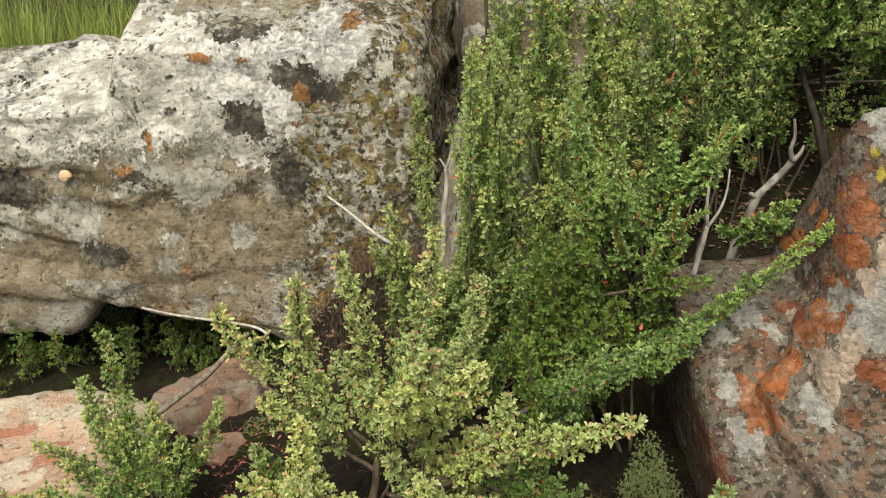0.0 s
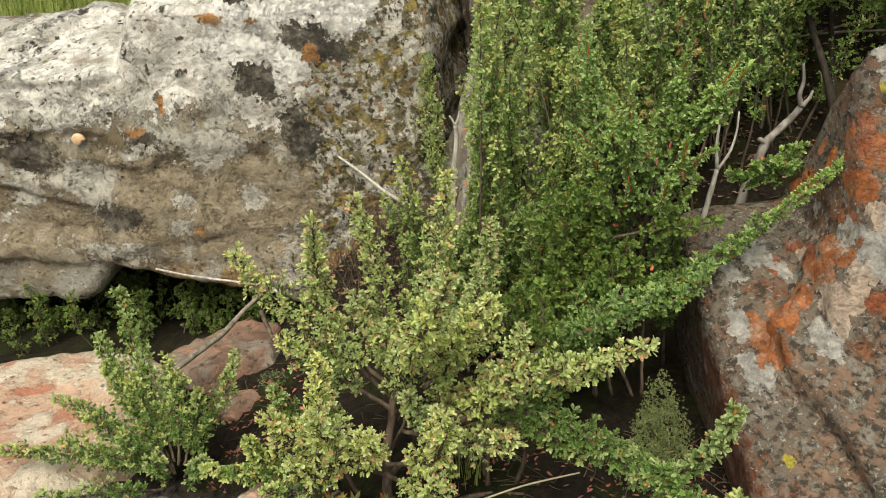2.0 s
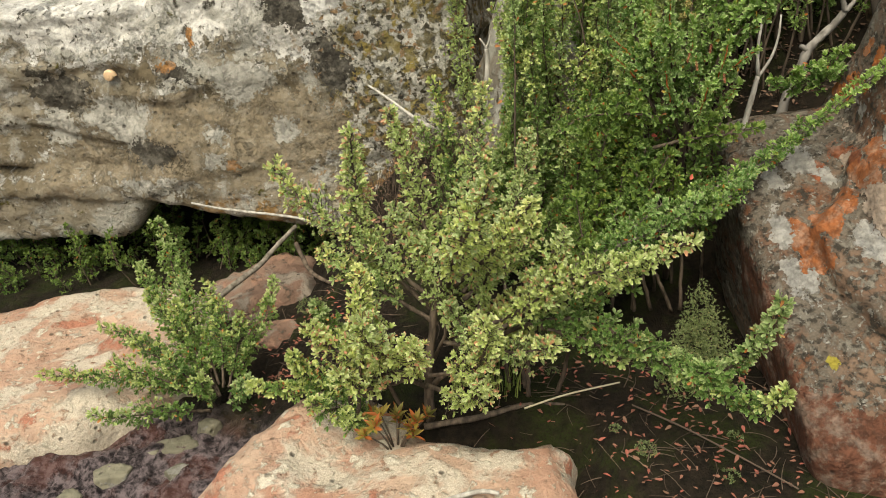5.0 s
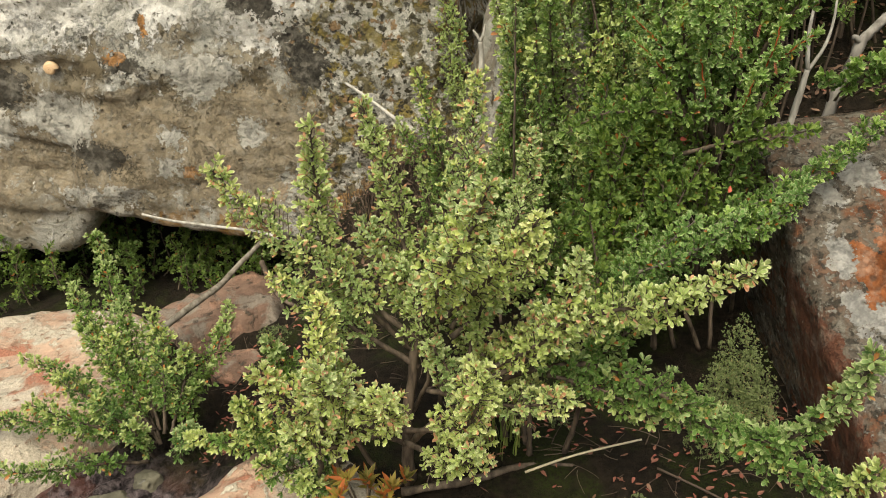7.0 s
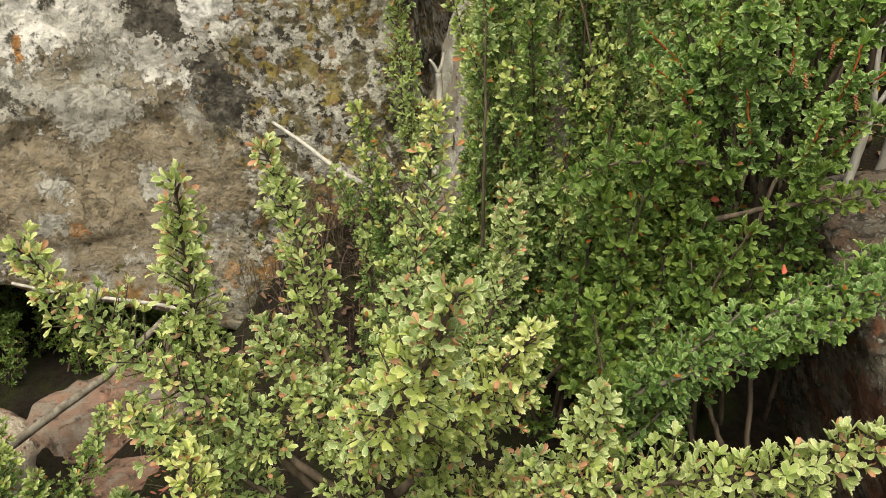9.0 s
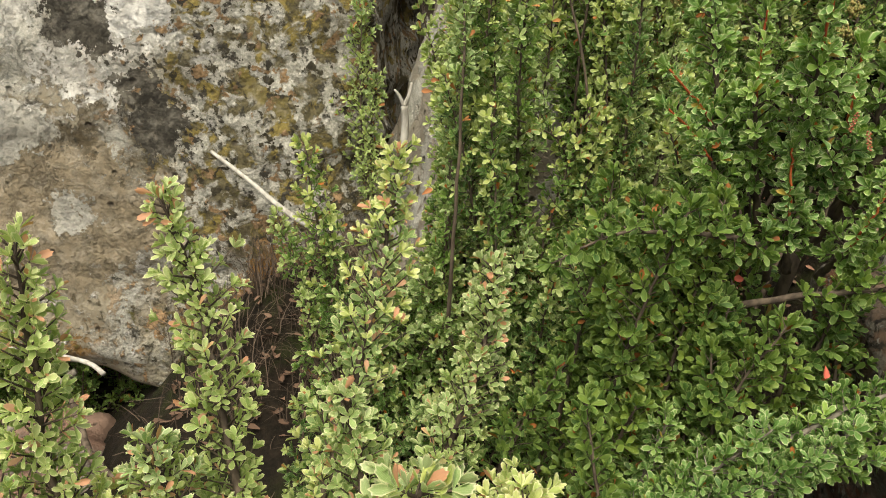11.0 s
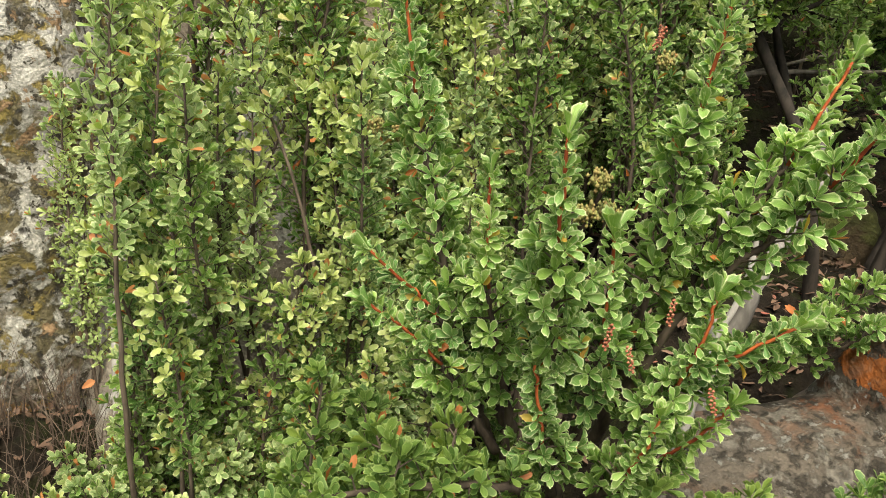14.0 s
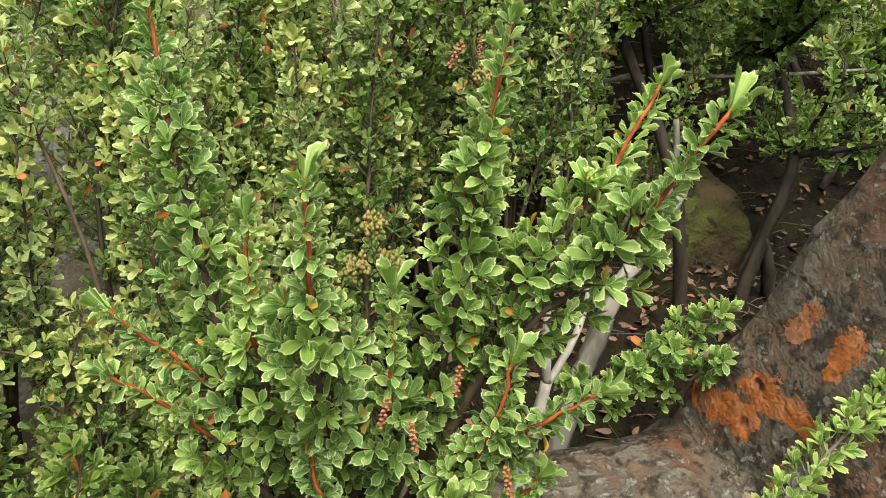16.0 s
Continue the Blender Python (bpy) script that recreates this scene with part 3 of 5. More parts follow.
def slab(name, outline, top, label, seed, step=0.012, edge=0.028, depth=0.22, material=slab_mat):
    """A flat-lying sandstone slab with a worn, rounded rim: its outline from above, and its top as z at x=0, y=0 and two slopes."""
    xs = [p[0] for p in outline]
    ys = [p[1] for p in outline]
    nx, ny = int((max(xs) - min(xs) + 0.16) / step) + 1, int((max(ys) - min(ys) + 0.16) / step) + 1
    verts, keep = [], []
    for j in range(ny):
        for i in range(nx):
            x, y = min(xs) - 0.08 + i * step, min(ys) - 0.08 + j * step
            d = inside_distance(x, y, outline) + 0.022 * noise.fractal(Vector((x * 9, y * 9, seed)), 1.0, 2.0, 4)
            z = top[0] + top[1] * x + top[2] * y
            z += 0.010 * noise.fractal(Vector((x * 6, y * 6, seed + 3)), 1.0, 2.0, 4) + 0.004 * noise.fractal(Vector((x * 40, y * 40, seed)), 0.8, 2.0, 3)
            z += 0.008 * (smooth(-0.06, 0.06, noise.noise(Vector((x * 5 + y * 3, y * 7, seed + 9)))) - 0.5)
            fall = 1 - smooth(-0.012, edge, d)
            z -= 0.03 * (1 - smooth(0.0, edge * 2.4, d)) + depth * fall * fall
            verts.append((x, y, z))
            keep.append(d)
    faces = []
    for j in range(ny - 1):
        for i in range(nx - 1):
            q = (j * nx + i, j * nx + i + 1, (j + 1) * nx + i + 1, (j + 1) * nx + i)
            if max(keep[k] for k in q) > -0.05:
                faces.append(q)
    return tagged(mesh_object(name, verts, faces, material), label, "rock")


rock("boulder", [
    ((-0.95, 2.15, 0.34), [((0, -1, 0.06), (-0.6, 1.735, 0.3)), ((0, -0.30, 1), (-0.9, 2.08, 0.59)), ((0, 0.25, 1), (-0.9, 2.10, 0.59)), ((-0.24, 0.30, -1), (-0.4, 1.74, -0.055)),
                           ((1, -0.25, 0.05), (-0.02, 1.9, 0.4)), ((0.75, -0.45, -0.55), (-0.25, 1.72, 0.05)), ((-1, 0, 0), (-2.1, 2, 0.3)),
                           ((0, 1, 0.2), (-0.9, 2.75, 0.3))], 22),
    ((-0.42, 2.2, 0.45), [((0, -1, 0.16), (-0.4, 1.73, 0.45)), ((0, -0.42, 1), (-0.4, 2.0, 0.74)), ((-0.24, 0.3, -1), (-0.4, 1.74, -0.055)),
                          ((1, -0.25, 0.1), (-0.01, 1.9, 0.5)), ((-1, -0.1, 0.3), (-0.76, 2.1, 0.66)), ((0, 1, 0.2), (-0.4, 2.7, 0.5))], 14),
    ((-1.10, 1.90, 0.06), [((0, -1, -0.2), (-1, 1.70, 0.05)), ((0, -0.5, 1), (-1, 1.72, 0.11)), ((0, 0.3, -1), (-1, 1.75, -0.065)),
                           ((1, 0, -0.75), (-0.86, 1.75, 0.0)), ((-1, 0, 0), (-1.5, 1.8, 0)), ((0, 1, 0), (-1, 2.2, 0))], 14)],
    boulder_mat, "large pale sandstone boulder crusted with white, black and orange lichen", "boulder", 7, 0.022, 1, strata=0.012)
rock("boulder", [
    ((0.32, 2.2, 0.4), [((-0.1, -1, 0.1), (0.15, 1.74, 0.45)), ((-1, 0, 0), (0.045, 1.9, 0.4)), ((1, 0, 0), (0.60, 2, 0.3)), ((0, -0.3, 1), (0.3, 1.9, 0.85)),
                        ((0, 0, -1), (0.3, 2, -0.2)), ((0, 1, 0), (0.3, 2.8, 0.3))], 10)],
    back_rock_mat, "grey weathered boulder split from its neighbour by a crack", "boulder", 6, 0.03, 5)
rock("boulder", [
    ((0.20, 1.64, 0.22), [((-0.05, -0.8, 0.45), (0.14, 1.475, 0.36)), ((-1, -0.3, 0.3), (0.06, 1.54, 0.35)), ((1, -0.2, 0.2), (0.29, 1.62, 0.3)),
                          ((0, -0.2, 1), (0.15, 1.62, 0.56)), ((0, -1, 0.1), (0.15, 1.43, 0.2)), ((0, 0, -1), (0.2, 1.6, -0.1)), ((0, 1, 0), (0.2, 1.80, 0.3))], 9)],
    pale_rock_mat, "pale rounded rock half hidden among the twigs", "rock", 6, 0.016, 15)
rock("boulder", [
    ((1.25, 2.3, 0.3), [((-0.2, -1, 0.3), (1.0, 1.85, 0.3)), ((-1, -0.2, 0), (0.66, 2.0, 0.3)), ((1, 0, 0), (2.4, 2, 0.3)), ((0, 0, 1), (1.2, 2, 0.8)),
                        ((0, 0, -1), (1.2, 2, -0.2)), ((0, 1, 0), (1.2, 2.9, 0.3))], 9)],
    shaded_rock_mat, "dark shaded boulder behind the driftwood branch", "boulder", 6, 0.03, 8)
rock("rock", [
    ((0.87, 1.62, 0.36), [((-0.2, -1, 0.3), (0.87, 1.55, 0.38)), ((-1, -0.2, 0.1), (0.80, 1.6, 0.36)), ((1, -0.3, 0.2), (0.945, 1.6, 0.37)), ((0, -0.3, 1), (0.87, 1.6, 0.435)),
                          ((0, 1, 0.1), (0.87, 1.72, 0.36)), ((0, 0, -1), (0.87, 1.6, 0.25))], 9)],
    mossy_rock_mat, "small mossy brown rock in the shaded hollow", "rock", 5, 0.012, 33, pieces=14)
BULGE = [(0.655, 0.60), (0.628, 0.52), (0.600, 0.435), (0.568, 0.350), (0.530, 0.285), (0.475, 0.238), (0.490, 0.190), (0.535, 0.13), (0.60, 0.0), (1.8, 0.0), (1.8, 0.60)]


def groove(p):
    """The grooved line down the red rock's face, and the bulge beside it."""
    if p.y > 1.16:
        return 0.0
    d = inside_distance(p.x, p.z, BULGE) + 0.008 * noise.noise(p * 14)
    return 0.046 * smooth(-0.022, 0.034, d)


rock("boulder", [
    ((0.78, 1.0, 0.06), [((-0.15, -0.58, 0.8), (0.455, 0.907, 0.178)), ((-0.97, 0.05, -0.2), (0.378, 0.95, 0.2)), ((-0.25, -0.95, -0.05), (0.47, 0.715, 0.0)),
                         ((-0.20, -0.10, 0.97), (0.5, 1.20, 0.356)), ((0.1, 0.95, 0.2), (0.5, 1.245, 0.3)), ((1, 0, 0), (1.5, 1, 0)), ((0, 0, -1), (0.7, 1, -0.25))], 22),
    ((0.84, 1.02, 0.25), [((-1.0, -0.10, 0.10), (0.570, 1.1, 0.48)), ((-0.16, -0.93, 0.38), (0.575, 1.03, 0.47)), ((0.0, 0.89, 0.45), (0.58, 1.16, 0.505)),
                          ((-0.35, -0.2, 0.93), (0.60, 1.09, 0.728)), ((1, 0, 0.2), (1.5, 1, 0.2)), ((0, 0, -1), (0.8, 1, -0.2)), ((0.4, -0.1, 0.9), (0.66, 1.08, 0.745))], 24)],
    pillar_mat, "upright rust-red rock with grey lichen and orange streaks", "boulder", 7, 0.009, 3, carve=groove)
slab("rock_slab", [(-2.0, 0.90), (-0.97, 0.98), (-0.82, 1.02), (-0.70, 1.09), (-0.60, 1.20), (-0.59, 1.34), (-0.63, 1.46), (-0.70, 1.60), (-0.82, 1.635), (-0.95, 1.625),
                   (-1.18, 1.52), (-1.45, 1.44), (-2.0, 1.32)], (-0.075, 0.015, -0.03), "flat reddish-buff sandstone slab under the boulder's overhang", 11)
slab("rock_slab", [(-0.63, 0.55), (-0.55, 0.70), (-0.475, 0.79), (-0.425, 0.88), (-0.375, 0.985), (-0.31, 1.05), (-0.24, 1.06), (-0.17, 1.0), (-0.10, 0.915), (0.02, 0.900), (0.140, 0.895),
                   (0.122, 0.80), (0.10, 0.6), (0.15, 0.2), (0.1, -0.7), (-1.2, -0.7), (-0.9, 0.2)], (-0.03, 0.0, 0.0), "pale pinkish sandstone slab at the foot of the shrub", 13)


def plate(name, centre, radii, top, tilt, material, label, category, seed, thick=0.05, detail=5, sharp=40):
    """A flat angular piece of stone with five or six broken sides."""
    rng = random.Random(seed)
    x, y, z = centre
    planes = [((tilt[0], tilt[1], 1), (x, y, top)), ((-0.1, 0.1, 1), (x, y, top + thick * 0.12)), ((0, 0, -1), (x, y, top - thick))]
    sides = rng.choice((5, 6))
    start = rng.uniform(0, 6.28)
    for k in range(sides):
        a = start + 2 * math.pi * (k + rng.uniform(-0.25, 0.25)) / sides
        r = rng.uniform(0.75, 1.1)
        planes.append(((math.cos(a), math.sin(a) * radii[0] / radii[1], rng.uniform(-0.1, 0.35)), (x + math.cos(a) * radii[0] * r, y + math.sin(a) * radii[1] * r, top - thick * 0.4)))
    rock(name, [((x, y, top - thick * 0.5), planes, sharp)], material, label, category, detail, 0.004, seed, pieces=30)


slab("rock_slab", [(-0.70, 1.55), (-0.63, 1.65), (-0.53, 1.73), (-0.45, 1.71), (-0.415, 1.62), (-0.425, 1.53), (-0.50, 1.50), (-0.59, 1.455), (-0.66, 1.475)], (-0.072, 0.02, -0.03),
     "thin stained brownish slab with overhang shade in its colour, lying on the larger one", 17, 0.008, 0.008, 0.045, dark_slab_mat)
plate("rock", (-0.475, 1.40, 0), (0.060, 0.045), -0.165, (0.1, -0.2), dark_slab_mat, "small reddish rock plate half hidden by the shrub", "rock", 47, 0.05)
for x, y, r, k in ((-0.69, 0.98, 0.034, 3), (-0.60, 1.04, 0.040, 4), (-0.545, 1.085, 0.024, 5), (-0.65, 0.91, 0.032, 7), (-0.57, 0.98, 0.014, 9), (-0.75, 0.93, 0.018, 12)):
    plate("stone", (x, y, 0), (r, r * 0.6), ground_height(x, y) + 0.003, (0.06, -0.05), stone_mat, "small flat pale stone in the wet hollow", "stone", k, 0.02, 4, 30)



# ---- shrubs ----
def path_points(rows, n):
    """n even steps along a rounded line through the given places."""
    p = [Vector(r) for r in rows]
    line = []
    for i in range(len(p) - 1):
        a, b, c, d = p[max(0, i - 1)], p[i], p[i + 1], p[min(len(p) - 1, i + 2)]
        for k in range(12):
            t = k / 12
            line.append(0.5 * ((2 * b) + (c - a) * t + (2 * a - 5 * b + 4 * c - d) * t * t + (3 * b - a - 3 * c + d) * t ** 3))
    line.append(p[-1])
    far = [0.0]
    for a, b in zip(line, line[1:]):
        far.append(far[-1] + (b - a).length)
    out, k = [], 0
    for i in range(n):
        want = far[-1] * i / (n - 1)
        while k < len(far) - 2 and far[k + 1] < want:
            k += 1
        out.append(line[k].lerp(line[k + 1], min(1.0, max(0.0, (want - far[k]) / max(1e-6, far[k + 1] - far[k])))))
    return out, far[-1]


class Style:
    """How one kind of shrub grows: leaf length, leaves in a rosette, distance between side shoots, materials."""

    def __init__(self, old, young, leaf=0.0095, count=5, pitch=0.0024, thick=0.0042, wood=None, red=0.0, shapes=None, young_shapes=None, spread=0.85, sun=0.35, inner=True, tip=1.0):
        self.old, self.young, self.leaf, self.count, self.pitch, self.thick = old, young, leaf, count, pitch, thick
        self.wood, self.red, self.spread, self.sun, self.inner, self.tip = wood or bark_dark, red, spread, sun, inner, tip
        self.shapes, self.young_shapes = shapes or LEAF_PLAIN, young_shapes or shapes or LEAF_FAR


def plume(root, rows, width, bare, style, rng, singles=0):
    """One leafy branch: a woody stem, side shoots that carry rosettes, and a tuft at its tip. rows: its line in the world."""
    n = 24
    pts, length = path_points([Vector(r) - root.location for r in rows], n)
    pts = [pts[0]] + [p + Vector((rng.uniform(-1, 1), rng.uniform(-1, 1), rng.uniform(-1, 1))) * 0.0009 for p in pts[1:-1]] + [pts[-1]]
    wood, twigs, red, old, young = Tubes(6), Tubes(3), Tubes(6), Leaves(), Leaves()
    red_from = max(0.0, 1.0 - style.red / length) if style.red else 1.0
    cut = max(2, min(n - 1, int(red_from * (n - 1))))
    thin = style.thick * 0.29
    wood.add(pts[:cut + 1], style.thick, thin if style.red else style.thick * 0.2, 0.14)
    if style.red and cut < n - 1:
        red.add(pts[cut:], thin, thin * 0.75, 0.08)
    off = Vector((rng.uniform(0, 50), rng.uniform(0, 50), rng.uniform(0, 50)))
    up = Vector((0, 0, 1))

    def at(u):
        k = min(n - 2, int(u * (n - 1)))
        return pts[k].lerp(pts[k + 1], u * (n - 1) - k), (pts[k + 1] - pts[k]).normalized()

    leafy = length * (1 - bare)
    wanted = max(6, int(leafy / style.pitch))
    turn = rng.uniform(0, 6.28)
    for s in range(wanted):
        u = (s + rng.uniform(0.05, 0.95)) / wanted
        w = bare + (1 - bare) * u * 0.99
        if w > red_from:
            continue
        p, d = at(w)
        turn += 2.4 + rng.uniform(-0.4, 0.4)
        side = d.orthogonal().normalized()
        out = side * math.cos(turn) + d.cross(side) * math.sin(turn)
        fat = smooth(-0.30, 0.30, u) * (1.0 - 0.62 * smooth(0.50, 1.0, u))
        lump = 0.62 + 0.85 * max(0.0, 0.5 + noise.noise((p + root.location + out * 0.02) * 34 + off))
        reach = width * max(0.2, fat) * lump
        way = (out + d * rng.uniform(0.25, 0.9) + up * 0.25).normalized()
        end = p + way * reach * rng.uniform(0.75, 1.05)
        if reach > 0.006:
            twigs.add([p, end], style.thick * 0.22, style.thick * 0.10, 0.0, False)
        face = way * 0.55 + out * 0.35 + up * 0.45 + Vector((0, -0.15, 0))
        # Tips are young; upward-facing rosettes take the paler leaf as painted sunlight.
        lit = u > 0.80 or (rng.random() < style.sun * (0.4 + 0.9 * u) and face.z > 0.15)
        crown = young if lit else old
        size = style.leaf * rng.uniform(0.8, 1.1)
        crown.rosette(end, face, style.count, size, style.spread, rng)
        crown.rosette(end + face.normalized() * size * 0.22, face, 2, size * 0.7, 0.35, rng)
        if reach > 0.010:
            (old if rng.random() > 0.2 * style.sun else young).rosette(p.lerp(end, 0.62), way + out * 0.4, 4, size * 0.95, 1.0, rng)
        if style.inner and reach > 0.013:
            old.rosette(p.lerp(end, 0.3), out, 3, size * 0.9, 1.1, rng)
    if style.red:
        # the long young shoot: clusters of upright leaves round a bare stem
        span = length * (1 - red_from)
        nodes = max(2, int(span / (style.leaf * 0.48)))
        for k in range(nodes):
            p, d = at(red_from + (1 - red_from) * (k + rng.uniform(0.3, 0.7)) / nodes)
            side = d.orthogonal().normalized()
            grown = 1.0 - 0.30 * k / nodes
            for half in range(3):
                turn += 2.1 + rng.uniform(-0.3, 0.3)
                out = side * math.cos(turn) + d.cross(side) * math.sin(turn)
                young.rosette(p + out * style.leaf * 0.22, d * 0.62 + out * 0.8, 3 if half < 2 else 4, style.leaf * grown * rng.uniform(0.75, 1.05), 0.62, rng)
    d = (pts[-1] - pts[-2]).normalized()
    young.rosette(pts[-1] - d * style.leaf * 0.2, d, style.count, style.leaf, 0.62, rng)
    young.rosette(pts[-1], d, 4, style.leaf * 1.05 * style.tip, 0.34, rng)
    branch = wood.build("branch", style.wood, root)
    if twigs.v:
        tagged(twigs.build("twigwork", style.wood, branch), kind="stuff")
    if red.v:
        red.build("young_shoot", shoot_red, branch, "orange-red young shoot")
    picked = young.items[-singles:] if singles else []
    if picked:
        young.items = young.items[:-singles]
    for q, (p, axis, face, cross, size) in enumerate(picked):
        ob = new("leaf", near_leaf_meshes[q % len(near_leaf_meshes)])
        ob.parent = branch
        ob.matrix_basis = Matrix(((cross.x, axis.x, face.x, p.x), (cross.y, axis.y, face.y, p.y),
                                  (cross.z, axis.z, face.z, p.z), (0, 0, 0, 1))) @ Matrix.Diagonal((size, size, size, 1))
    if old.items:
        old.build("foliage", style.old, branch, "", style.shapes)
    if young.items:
        young.build("young_foliage", style.young, branch, "pale leaves, the young ones and those coloured as sunlit", style.young_shapes)
    return branch


def shrub(name, label, base, plumes, style, seed, limbs=(), singles=0):
    """A shrub: limbs (line, root radius, tip radius) without leaves, and plumes (line, width, bare share)."""
    rng = random.Random(seed)
    random.seed(seed)
    root = empty(name, base, label, "shrub")
    root_at = Vector(base)
    for rows, r0, r1 in limbs:
        tube = Tubes(8)
        tube.add([p + Vector((rng.uniform(-1, 1), rng.uniform(-1, 1), 0)) * 0.0012 for p in path_points([Vector(r) - root_at for r in rows], 14)[0]], r0, r1, 0.18)
        tube.build("limb", style.wood, root)
    for k, (rows, width, bare) in enumerate(plumes):
        plume(root, rows, width, bare, style, rng, singles)
    return root


def thicket(seed, count, xs, ys, zs, foot_z, width, leafy=0.24, lean=0.06, keep=None, arch=0.02, west=-9.0, forks=()):
    """Upright branches at random in a box, each from its own foot on the ground, or from the nearest of the limbs' forks;
    leafy: the length of stem that carries leaves; west: no stem stands beyond that x."""
    rng = random.Random(seed)
    out = []
    while len(out) < count:
        x, y, z = rng.uniform(*xs), rng.uniform(*ys), rng.uniform(*zs)
        if keep and not keep(x, y, z):
            continue
        foot = Vector((max(west, x + rng.gauss(0, lean)), y + abs(rng.gauss(0, lean)) * 0.7, foot_z))
        tip = Vector((x, y, z))
        if forks:
            foot = min((Vector(f) for f in forks), key=lambda f: (f - tip).length)
        mid = foot.lerp(tip, 0.55) + Vector((rng.gauss(0, arch), rng.gauss(0, arch), 0.03 if forks else 0))
        mid.x = max(west, mid.x)
        bare = max(0.05, 1 - leafy * rng.uniform(0.75, 1.3) / (tip - foot).length)
        out.append(((foot, mid, tip), width * rng.uniform(0.75, 1.25), bare))
    return out


def gap(x, y, z):
    """True outside the gap in the foliage through which the pale rock shows."""
    return y > 1.50 or not 0.33 < z < 0.68 or not 0.11 + 0.18 * (y - 1.45) < x < 0.172 + 0.12 * (y - 1.45)


near_leaf_meshes = []
for tv, tf, tu in LEAF_NEAR:
    me = bpy.data.meshes.new("leaf")
    me.from_pydata([tuple(v) for v in tv], [], [tuple(int(i) for i in f) for f in tf])
    me.polygons.foreach_set("use_smooth", [True] * len(tf))
    me.uv_layers.new(name="UVMap").data.foreach_set("uv", tu[tf.ravel()].astype(np.float32).ravel())
    me.materials.append(leaf_tip_green)
    near_leaf_meshes.append(me)

yellow = Style(leaf_yellow, leaf_tip_yellow, 0.0084, 5, 0.0019, 0.0040, shapes=LEAF_PLAIN, young_shapes=LEAF_FAR, sun=0.62)
shrub("shrub", "low spreading shrub with yellowish-green small toothed leaves", (-0.10, 0.93, -0.03), [
    (((-0.085, 0.935, 0.17), (-0.16, 0.93, 0.25), (-0.245, 0.935, 0.325), (-0.302, 0.94, 0.397)), 0.030, 0.22),
    (((-0.10, 0.94, 0.16), (-0.185, 0.955, 0.27), (-0.192, 0.955, 0.37), (-0.192, 0.955, 0.437)), 0.025, 0.25),
    (((-0.08, 0.95, 0.20), (-0.11, 1.00, 0.30), (-0.128, 1.03, 0.38), (-0.147, 1.035, 0.436)), 0.026, 0.20),
    (((-0.07, 0.95, 0.21), (-0.035, 1.04, 0.31), (-0.015, 1.09, 0.39), (-0.008, 1.10, 0.450)), 0.027, 0.15),
    (((-0.05, 0.95, 0.18), (0.02, 1.03, 0.25), (0.052, 1.065, 0.32), (0.055, 1.072, 0.384)), 0.026, 0.18),
    (((-0.07, 0.92, 0.21), (-0.055, 0.86, 0.29), (-0.028, 0.80, 0.37), (-0.006, 0.775, 0.434)), 0.029, 0.12),
    (((-0.08, 0.93, 0.19), (-0.12, 0.95, 0.25), (-0.144, 0.962, 0.320)), 0.024, 0.20),
    (((-0.06, 0.92, 0.21), (0.0, 0.88, 0.29), (0.046, 0.855, 0.366)), 0.022, 0.18),
    (((-0.06, 0.91, 0.13), (0.02, 0.87, 0.19), (0.065, 0.84, 0.25), (0.084, 0.834, 0.333)), 0.027, 0.32),
    (((-0.05, 0.90, 0.12), (0.04, 0.87, 0.19), (0.085, 0.83, 0.262), (0.155, 0.78, 0.310), (0.222, 0.748, 0.358)), 0.022, 0.32),
    (((-0.12, 0.91, 0.07), (-0.17, 0.85, 0.15), (-0.175, 0.80, 0.20), (-0.178, 0.785, 0.243)), 0.034, 0.22),
    (((-0.12, 0.91, 0.07), (-0.12, 0.83, 0.14), (-0.115, 0.79, 0.195)), 0.032, 0.25),
    (((-0.11, 0.91, 0.06), (-0.04, 0.84, 0.12), (-0.022, 0.815, 0.172), (-0.022, 0.808, 0.222)), 0.034, 0.25),
    (((-0.11, 0.90, 0.05), (-0.05, 0.83, 0.08), (-0.02, 0.80, 0.12)), 0.030, 0.3),
    (((-0.13, 0.91, 0.06), (-0.22, 0.88, 0.12), (-0.262, 0.86, 0.185)), 0.030, 0.3),
    (((-0.13, 0.92, 0.05), (-0.20, 0.87, 0.07), (-0.235, 0.85, 0.115)), 0.027, 0.35),
    (((-0.09, 0.93, 0.14), (-0.18, 0.93, 0.21), (-0.25, 0.93, 0.27)), 0.027, 0.3),
    (((-0.08, 0.91, 0.12), (0.02, 0.85, 0.14), (0.075, 0.83, 0.165)), 0.029, 0.35),
    (((-0.05, 0.93, 0.18), (0.03, 0.95, 0.24), (0.06, 0.95, 0.30)), 0.024, 0.25),
    (((-0.08, 0.94, 0.18), (-0.03, 0.97, 0.27), (-0.04, 0.98, 0.34)), 0.024, 0.2)]
    + thicket(15, 14, (-0.20, 0.05), (0.88, 1.02), (0.16, 0.28), 0.0, 0.024, 0.12, 0.03),
    yellow, 11, [
    (((-0.112, 0.925, -0.045), (-0.108, 0.928, 0.06), (-0.095, 0.93, 0.15), (-0.08, 0.935, 0.22)), 0.0085, 0.0048),
    (((-0.108, 0.93, 0.02), (-0.15, 0.91, 0.06), (-0.20, 0.885, 0.10)), 0.0045, 0.003),
    (((-0.105, 0.925, 0.03), (-0.06, 0.90, 0.09), (-0.02, 0.87, 0.14)), 0.005, 0.003)])
low_green = Style(leaf_green, leaf_tip_mid, 0.0092, 5, 0.0018, 0.003, sun=0.6)
